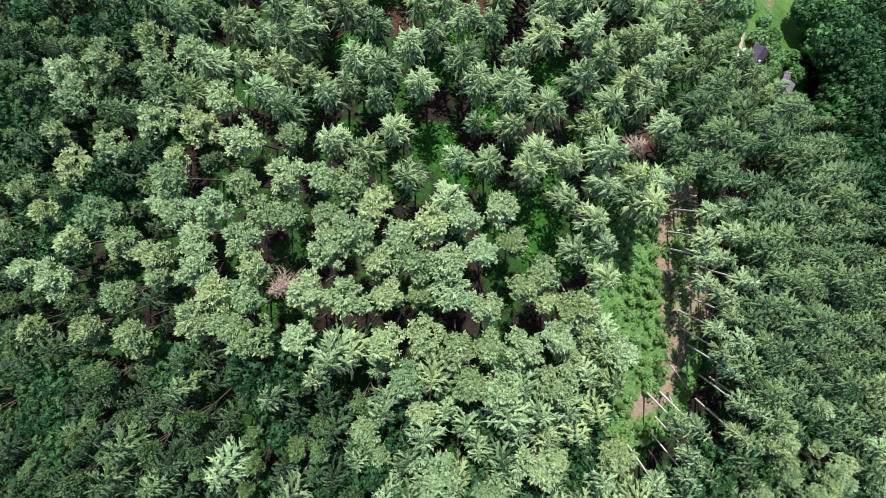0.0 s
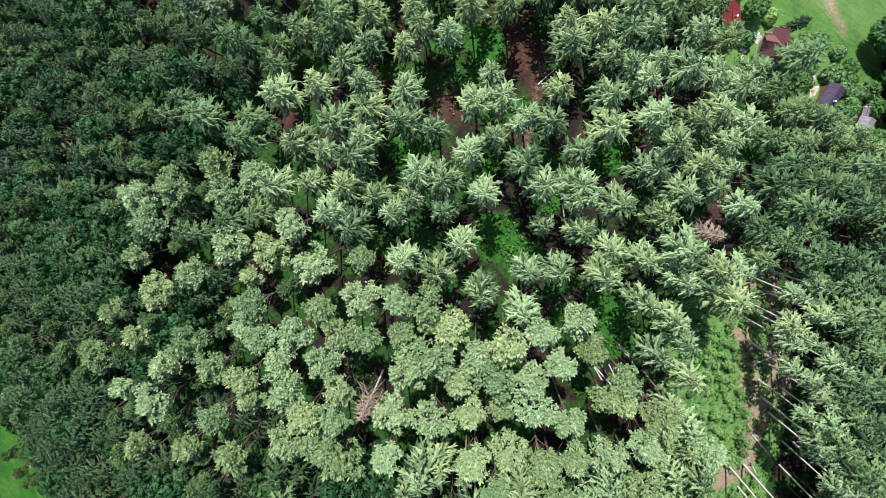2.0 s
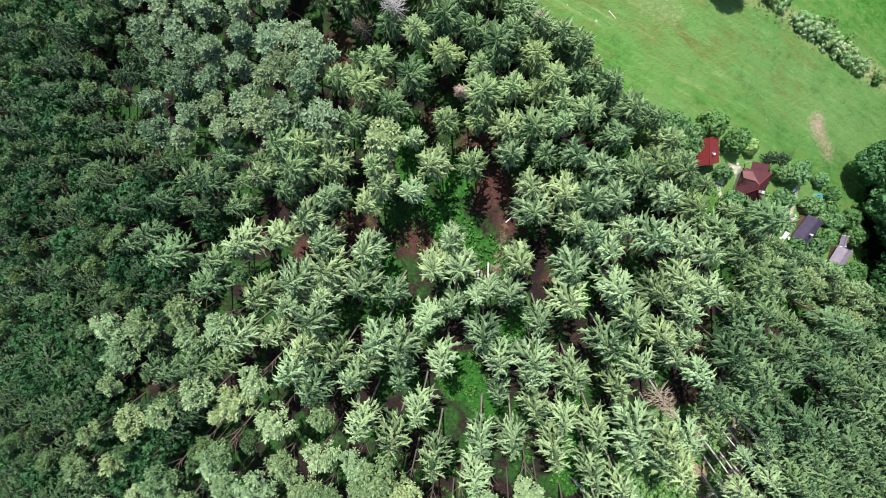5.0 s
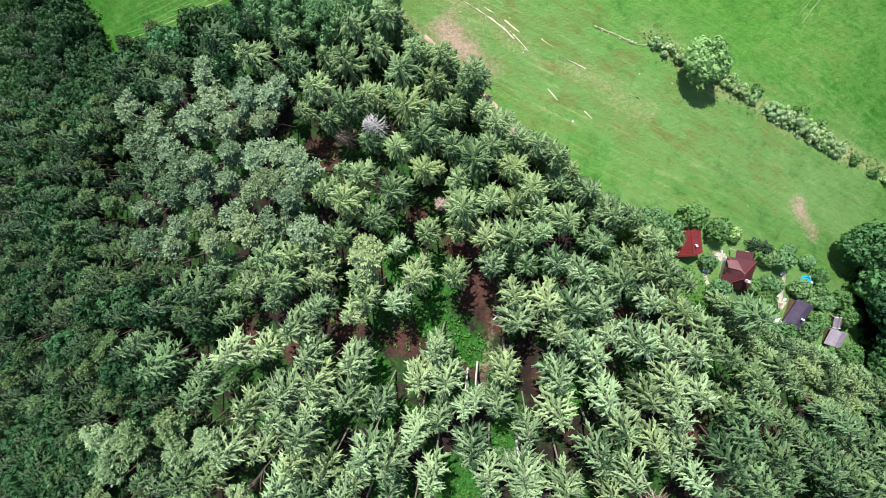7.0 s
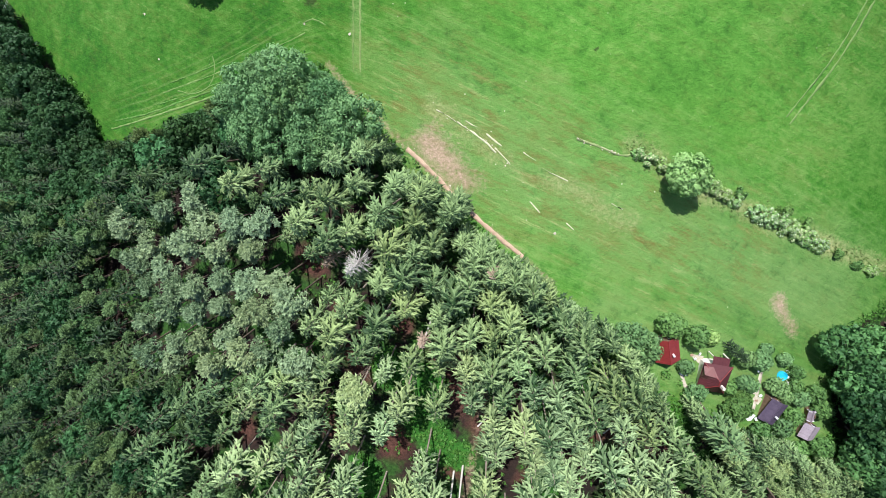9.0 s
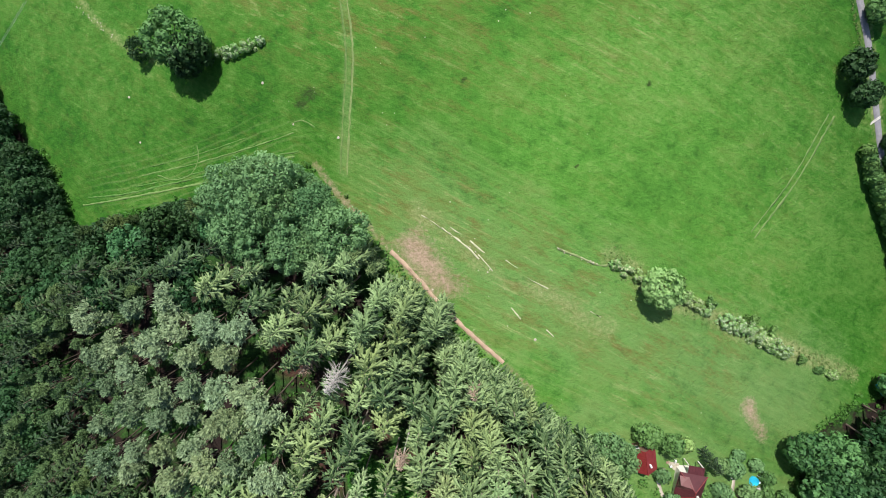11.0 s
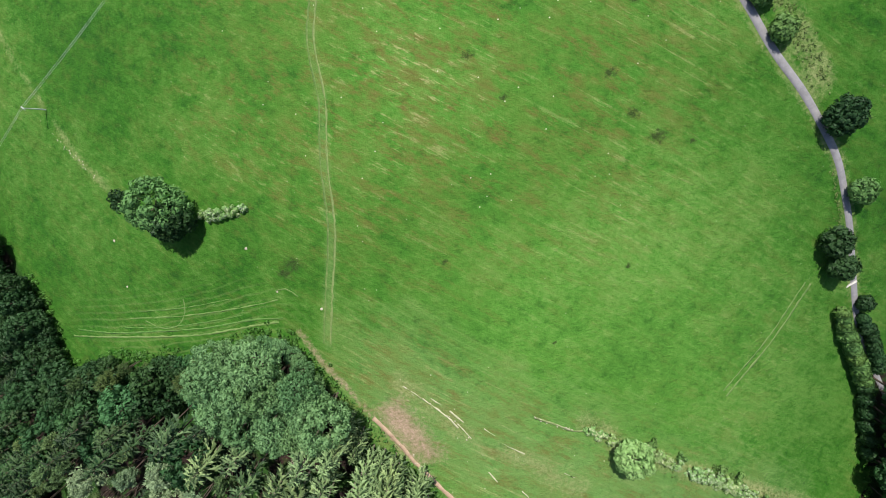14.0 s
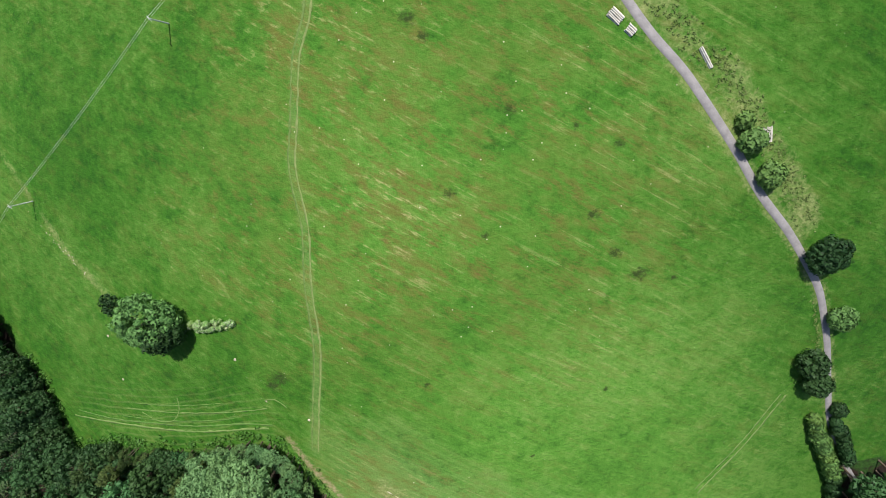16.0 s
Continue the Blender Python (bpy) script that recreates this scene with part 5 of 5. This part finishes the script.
# ============ felled and stacked timber ============
def log_mesh(length, r, seed):
    q = random.Random(seed)
    v, f = tube([(-length / 2, 0, 0), (0, q.uniform(-.05, .05), 0), (length / 2, 0, 0)], [r, r * 0.92, r * 0.84], 8)
    n = len(v)
    v.append((-length / 2, 0, 0))
    f += [(n, (k + 1) % 8, k) for k in range(8)]
    return mesh("log", v, f, [LOG])


def log_pile(x, y, turn, length, across, layers, r, label, seed):
    t = tagged(new("log_pile"), label, "logs", "log piles by the lane")
    t.matrix_basis = Matrix.LocRotScale((x, y, gz(x, y)), Euler((0, 0, radians(turn))), None)
    me = [log_mesh(length, r, seed + j) for j in range(3)]
    for j in range(layers):
        for k in range(across - j):
            o = part("log", me[(j + k) % 3], t)
            o.location = (rr.uniform(-0.15, 0.15), (k - (across - j - 1) / 2) * r * 2.1, r + j * r * 1.75 - 0.05)


log_pile(57.6, 191, 140, 2.6, 6, 2, 0.15, "stack of pale cut logs beside the lane", 1)
log_pile(60.3, 188.7, 140, 1.6, 5, 2, 0.16, "short stack of pale logs beside the lane", 2)
log_pile(73.5, 184, 125, 4.0, 3, 2, 0.13, "long pale trunks piled on the verge", 3)
log_pile(86.3, 171, 100, 2.6, 5, 2, 0.16, "pile of pale logs at the field corner", 4)
log_pile(117, 111, 35, 2.6, 2, 1, 0.14, "two peeled trunks lying beside the lane", 5)
FALLEN = [(36.9, -26.4, 120, 6), (33.5, -29.2, 115, 5), (34.8, -23.8, 130, 4), (35.7, -24.4, 132, 4.5), (31.3, -29.1, 130, 5), (30, -28.2, 120, 4), (24.6, 1.2, 100, 6), (65.4, -9.7, 20, 7), (66, -15.9, 10, 8), (66.7, -29, 15, 7), (65.5, -47.4, 130, 7), (64.3, -52.9, 120, 6), (22, 29.8, 40, 5), (71.7, 2.2, 130, 6), (48.7, 25.9, 30, 5)]
for i, (x, y, turn, length) in enumerate(FALLEN):
    o = tagged(new("fallen_trunk", log_mesh(length, 0.16, 50 + i)), "pale felled trunk lying in a forest clearing", "log", "felled trunks")
    slope = math.atan2(gz(x + math.cos(radians(turn)), y + math.sin(radians(turn))) - gz(x, y), 1)
    o.matrix_basis = Matrix.Translation((x, y, gz(x, y) + 0.14)) @ Matrix.Rotation(radians(turn), 4, "Z") @ Matrix.Rotation(-slope, 4, "Y")


# ============ power line ============
def power_pole(x, y, turn):
    t = tagged(new("power_pole"), "slim grey power pole with a crossarm and insulators", "pole", "power poles")
    t.matrix_basis = Matrix.LocRotScale((x, y, gz(x, y)), Euler((0, 0, radians(turn))), None)
    v, f = tube([(0, 0, -0.6), (0, 0, 3), (0, 0, 6.0)], [0.17, 0.14, 0.1], 8)
    part("pole", mesh("pole", v, f, [STEEL]), t)
    bm = bmesh.new()
    box(bm, -0.65, -0.06, 5.75, 0.65, 0.06, 5.88, 0.02)
    part("crossarm", bm_mesh("crossarm", bm, STEEL), t)
    for k in (-0.2, 0.2):
        v, f = tube([(k, 0, 5.86), (k, 0, 6.0), (k, 0, 6.14)], [0.05, 0.1, 0.05], 6)
        part("insulator", mesh("insulator", v, f, [WHITE]), t, "white ceramic insulator")
    return t


POLES = [(-127, 116), (-79, 155), (-31, 194), (17, 233)]
for x, y in POLES:
    power_pole(x, y, 39 + 90)
for (x0, y0), (x1, y1) in zip(POLES, POLES[1:]):
    for k, h in ((-0.2, 6.14), (0.2, 6.14)):
        ox, oy = math.cos(radians(129)) * k, math.sin(radians(129)) * k
        pts = []
        for j in range(15):
            s = j / 14
            x, y = x0 + (x1 - x0) * s + ox, y0 + (y1 - y0) * s + oy
            pts.append((x, y, (gz(x0, y0) * (1 - s) + gz(x1, y1) * s) + h - 1.6 * 4 * s * (1 - s) * 0.5))
        v, f = tube(pts, [0.015] * len(pts), 4)
        tagged(new("power_cable", mesh("power_cable", v, f, [STEEL])), "thin grey power cable slung between poles", "cable", "power cables")


# ============ cabins and gardens ============
def roof_plane(name, pts, mat, parent, thick=0.14, ribs=0, label=""):
    """A sloping roof panel with thickness and raised seams running down the slope. pts: eaves left, eaves right, ridge right, ridge left."""
    p = [Vector(q) for q in pts]
    n = (p[1] - p[0]).cross(p[-1] - p[0]).normalized()
    bm = bmesh.new()
    top, low = [bm.verts.new(q) for q in p], [bm.verts.new(q - n * thick) for q in p]
    bm.faces.new(top)
    bm.faces.new(low[::-1])
    for i in range(len(p)):
        j = (i + 1) % len(p)
        bm.faces.new((top[j], top[i], low[i], low[j]))
    o = part(name, bm_mesh(name, bm, mat), parent, label)
    if len(p) == 4:
        for k in range(ribs):
            s = (k + 0.5) / ribs
            a, b = p[0].lerp(p[1], s), p[3].lerp(p[2], s)
            if (b - a).length > 0.4:
                v, f = tube([a + n * 0.015, b + n * 0.015], [0.035, 0.035], 4)
                part("seam", mesh("seam", v, f, [mat]), o)
    return o


def cabin(name, label, x, y, turn, w, l, wall, rise, roof_mat, wall_mat, chimney=True, over=0.4, ribs=9):
    t = tagged(new(name), label, "cabin", "cabins at the forest edge")
    t.matrix_basis = Matrix.LocRotScale((x, y, gz(x, y)), Euler((0, 0, radians(turn))), None)
    bm = bmesh.new()
    a, b = w / 2, l / 2
    base = [bm.verts.new((sx * a, sy * b, -1.2)) for sx, sy in ((-1, -1), (1, -1), (1, 1), (-1, 1))]
    top = [bm.verts.new((v.co.x, v.co.y, wall)) for v in base]
    ridge = [bm.verts.new((0, -b, wall + rise)), bm.verts.new((0, b, wall + rise))]
    for i in (1, 3):
        j = (i + 1) % 4
        bm.faces.new((base[i], base[j], top[j], top[i]))
    bm.faces.new((base[0], base[1], top[1], ridge[0], top[0]))
    bm.faces.new((base[2], base[3], top[3], ridge[1], top[2]))
    part("wall", bm_mesh("wall", bm, wall_mat), t)
    drop = rise / a * over
    for s in (-1, 1):
        q = [(s * (a + over), -s * -1 * (b + over), wall - drop + 0.1), (s * (a + over), s * -1 * (b + over), wall - drop + 0.1), (0, s * -1 * (b + over), wall + rise + 0.1), (0, s * (b + over), wall + rise + 0.1)]
        roof_plane("roof", q[::-1] if s > 0 and False else [q[1], q[0], q[3], q[2]], roof_mat, t, 0.14, ribs)
    v, f = tube([(0, -b - over, wall + rise + 0.1), (0, b + over, wall + rise + 0.1)], [0.1, 0.1], 6)
    part("ridge_cap", mesh("ridge_cap", v, f, [roof_mat]), t)
    if chimney:
        bm = bmesh.new()
        box(bm, 0.55, -0.8, wall + rise * 0.5, 0.92, -0.43, wall + rise + 0.45, 0.03)
        part("chimney", bm_mesh("chimney", bm, WHITE), t, "whitewashed chimney")
    for sy in (-1, 1):
        for sx in (-0.5, 0.5):
            bm = bmesh.new()
            box(bm, sx * a - 0.45, sy * b - 0.05, 0.9, sx * a + 0.45, sy * b + 0.05, 1.9, 0.02)
            win = part("window", bm_mesh("window", bm, WHITE), t, "white framed window")
            bm = bmesh.new()
            box(bm, sx * a - 0.36, sy * (b + 0.06) - 0.02, 1.0, sx * a + 0.36, sy * (b + 0.06) + 0.02, 1.8)
            part("pane", bm_mesh("pane", bm, GLASS), win)
    bm = bmesh.new()
    box(bm, a - 0.04, -0.45, 0, a + 0.06, 0.45, 2.0, 0.02)
    part("door", bm_mesh("door", bm, TIMBER), t, "brown boarded door")
    return t


cabin("red_cabin", "small timber cabin with a bright red sheet roof", 60.6, 41.3, 8, 4.2, 4.6, 2.4, 1.4, RED_ROOF, TIMBER)
cabin("grey_shed", "garden shed with a dark purplish grey roof", 84.7, 24.3, -28, 3.0, 4.8, 2.2, 0.7, SLATE_ROOF, TIMBER)
cabin("old_shed", "tumbledown shed with a weathered pale grey roof", 93.7, 18.1, -20, 3.0, 3.0, 2.0, 0.7, GREY_ROOF, TIMBER, False, 0.3, 5)
cabin("old_annex", "low annex with a weathered grey roof beside the old shed", 94.8, 21.1, -5, 1.2, 2.4, 1.6, 0.3, GREY_ROOF, TIMBER, False, 0.2, 3)
cabin("white_caravan", "white roofed hut with blue trim among the trees", 129, 44.7, 35, 2.3, 3.6, 2.1, 0.4, WHITE, BLUE, False, 0.25, 4)


def hip_cabin(x, y, turn):
    """The wine-red cabin: a hipped roof with a gabled dormer and a porch roof."""
    t = tagged(new("hip_roof_cabin"), "holiday cabin with a dark wine-red hipped roof and a lighter dormer", "cabin", "cabins at the forest edge")
    t.matrix_basis = Matrix.LocRotScale((x, y, gz(x, y)), Euler((0, 0, radians(turn))), None)
    a, b, wl, rise, ov = 2.5, 2.8, 2.6, 2.3, 0.45
    bm = bmesh.new()
    box(bm, -a, -b, -1.2, a, b, wl)
    part("wall", bm_mesh("wall", bm, WALL), t)
    e = [(-a - ov, -b - ov, wl), (a + ov, -b - ov, wl), (a + ov, b + ov, wl), (-a - ov, b + ov, wl)]
    r0, r1 = (0, -0.5, wl + rise), (0, 0.5, wl + rise)
    roof_plane("roof", [e[0], e[1], r0], WINE_ROOF, t)
    roof_plane("roof", [e[2], e[3], r1], WINE_ROOF, t)
    roof_plane("roof", [e[1], e[2], r1, r0], WINE_ROOF, t, 0.14, 8)
    roof_plane("roof", [e[3], e[0], r0, r1], WINE_ROOF, t, 0.14, 8)
    for p, q in ((e[0], r0), (e[1], r0), (e[2], r1), (e[3], r1), (r0, r1)):
        v, f = tube([Vector(p) + Vector((0, 0, 0.03)), Vector(q) + Vector((0, 0, 0.03))], [0.09, 0.09], 5)
        part("ridge_cap", mesh("ridge_cap", v, f, [RED_ROOF]), t)
    # dormer on the north-west slope
    d0, d1, d2 = (-a - ov - 0.1, -0.2, wl + 0.35), (-a - ov - 0.1, 2.6, wl + 0.35), (-a - ov - 0.1, 1.2, wl + 1.7)
    back = (-0.3, 1.0, wl + 1.95)
    # lighter roof red for the dormer, its sunlit look put into the colour
    LIGHT = plain("sunlit_red_roof", (0.1, 0.035, 0.035), (0.16, 0.065, 0.06), 0.8, 0.6, 0.4)
    roof_plane("dormer_roof", [d0, (-1.2, -0.6, wl + 0.9), back, d2], LIGHT, t, 0.1, 4, "red dormer roof, lightened in colour for the sun on it")
    roof_plane("dormer_roof", [(-1.2, 2.8, wl + 0.7), d1, d2, back], LIGHT, t, 0.1, 4, "red dormer roof, lightened in colour for the sun on it")
    bm = bmesh.new()
    bm.faces.new([bm.verts.new((q[0] + 0.15, q[1], q[2])) for q in (d0, d2, d1)])
    part("dormer_wall", bm_mesh("dormer_wall", bm, TIMBER), t)
    # porch on the north side
    roof_plane("porch_roof", [(2.2, b + 2.0, wl - 0.5), (-1.2, b + 2.0, wl - 0.5), (-1.2, b + 0.2, wl - 0.1), (2.2, b + 0.2, wl - 0.1)], WINE_ROOF, t, 0.1, 6)
    for px_ in (-1.05, 2.05):
        bm = bmesh.new()
        box(bm, px_ - 0.1, b + 1.7, -0.5, px_ + 0.1, b + 1.9, wl - 0.5, 0.02)
        part("porch_post", bm_mesh("porch_post", bm, WALL), t)
    bm = bmesh.new()
    box(bm, 0.7, -1.1, wl + 0.9, 1.25, -0.55, wl + rise + 0.5, 0.03)
    part("chimney", bm_mesh("chimney", bm, WALL), t)
    for sx in (-1.2, 1.2):
        bm = bmesh.new()
        box(bm, sx - 0.5, -b - 0.06, 0.9, sx + 0.5, -b + 0.04, 2.0, 0.02)
        w = part("window", bm_mesh("window", bm, WHITE), t, "white framed window")
        bm = bmesh.new()
        box(bm, sx - 0.4, -b - 0.09, 1.0, sx + 0.4, -b - 0.05, 1.9)
        part("pane", bm_mesh("pane", bm, GLASS), w)


hip_cabin(70.8, 34.1, -12)

# garden pool, paving and furniture
pool = tagged(new("paddling_pool"), "round turquoise paddling pool on the garden lawn", "pool")
pool.location = (88.6, 30.3, gz(88.6, 30.3))
v, f = [], []
for r, z in ((0.2, 0.25), (0.85, 0.25), (0.95, 0.5), (1.1, 0.52), (1.15, 0.3), (1.1, -0.2)):
    for k in range(20):
        v.append((r * math.cos(k * math.pi / 10), r * math.sin(k * math.pi / 10), z))
for i in range(5):
    for k in range(20):
        f.append((i * 20 + k, (i + 1) * 20 + k, (i + 1) * 20 + (k + 1) % 20, i * 20 + (k + 1) % 20))
f.append(tuple(range(20)))
part("rim", mesh("rim", v, f, [BLUE]), pool)


def slab(name, label, category, x, y, turn, w, l, h, mat, group="", z=0.0):
    bm = bmesh.new()
    box(bm, -w / 2, -l / 2, 0, w / 2, l / 2, h, min(w, l, h) * 0.12)
    o = tagged(new(name, bm_mesh(name, bm, mat)), label, category, group)
    o.matrix_basis = Matrix.LocRotScale((x, y, gz(x, y) - 0.05 + z), Euler((0, 0, radians(turn))), None)
    return o


def garden_table(x, y, turn, mat, label):
    t = tagged(new("garden_table"), label, "table", "garden furniture")
    t.matrix_basis = Matrix.LocRotScale((x, y, gz(x, y)), Euler((0, 0, radians(turn))), None)
    bm = bmesh.new()
    box(bm, -0.8, -0.45, 0.68, 0.8, 0.45, 0.75, 0.02)
    part("tabletop", bm_mesh("tabletop", bm, mat), t)
    for sx in (-0.7, 0.7):
        for sy in (-0.36, 0.36):
            bm = bmesh.new()
            box(bm, sx - 0.04, sy - 0.04, -0.2, sx + 0.04, sy + 0.04, 0.69)
            part("leg", bm_mesh("leg", bm, mat), t)


garden_table(90.6, 31.2, 20, WHITE, "white garden table beside the paddling pool")
garden_table(80.3, 23.1, 60, WHITE, "white garden table near the grey shed")
garden_table(64.7, 35.3, 70, WHITE, "white garden table outside the hipped cabin")
garden_table(89, 28.8, 0, LOG, "bleached timber bench table on the lawn")
ribbon("garden_path", [(84.1, 34.1), (83.2, 30.4), (82.4, 27.5), (81.3, 24.2)], 0.9, GRAVEL, 0.05, "pale gravel path through the garden", "path", 0.15, 8)
ribbon("garden_path", [(64.2, 36.7), (65.1, 32.4), (67, 29.6), (69.9, 29.1)], 0.9, GRAVEL, 0.05, "pale gravel path round the hipped cabin", "path", 0.2, 9)
for i, (x, y) in enumerate(((82, 26.1), (83.1, 26.9), (81.5, 27.9), (84.2, 28.1), (79.7, 22.4), (66, 37), (67, 38.3), (82.9, 32.4))):
    slab("planter", "small clay planter box in the garden", "planter", x, y, i * 33, 0.7, 0.45, 0.4, (SOIL, WHITE, STONE)[i % 3], "planters in the garden")


def garden_chair(x, y, turn):
    t = tagged(new("garden_chair"), "white plastic garden chair outside a cabin", "chair", "garden chairs")
    t.matrix_basis = Matrix.LocRotScale((x, y, gz(x, y)), Euler((0, 0, radians(turn))), None)
    bm = bmesh.new()
    box(bm, -0.25, -0.25, 0.42, 0.25, 0.25, 0.46, 0.015)
    part("seat", bm_mesh("seat", bm, WHITE), t)
    bm = bmesh.new()
    box(bm, -0.25, 0.22, 0.46, 0.25, 0.27, 0.9, 0.015)
    part("backrest", bm_mesh("backrest", bm, WHITE), t)
    for sx in (-0.22, 0.22):
        for sy in (-0.22, 0.22):
            bm = bmesh.new()
            box(bm, sx - 0.025, sy - 0.025, -0.15, sx + 0.025, sy + 0.025, 0.43)
            part("leg", bm_mesh("leg", bm, WHITE), t)


for x, y, turn in ((67.6, 37.5, 20), (68.8, 38.4, 80), (66.6, 36.2, 160), (90.1, 29.8, 40), (79.2, 24, 100), (81.5, 22.4, 200), (65.4, 34.5, 10), (87.7, 28.2, 250)):
    garden_chair(x, y, turn)
slab("deck", "bleached timber deck beside the hipped cabin", "deck", 68.1, 37.3, -12, 2.6, 1.8, 0.18, STONE)
slab("deck", "small paved terrace beside the grey shed", "deck", 81.9, 25.8, -28, 1.8, 2.4, 0.12, STONE)
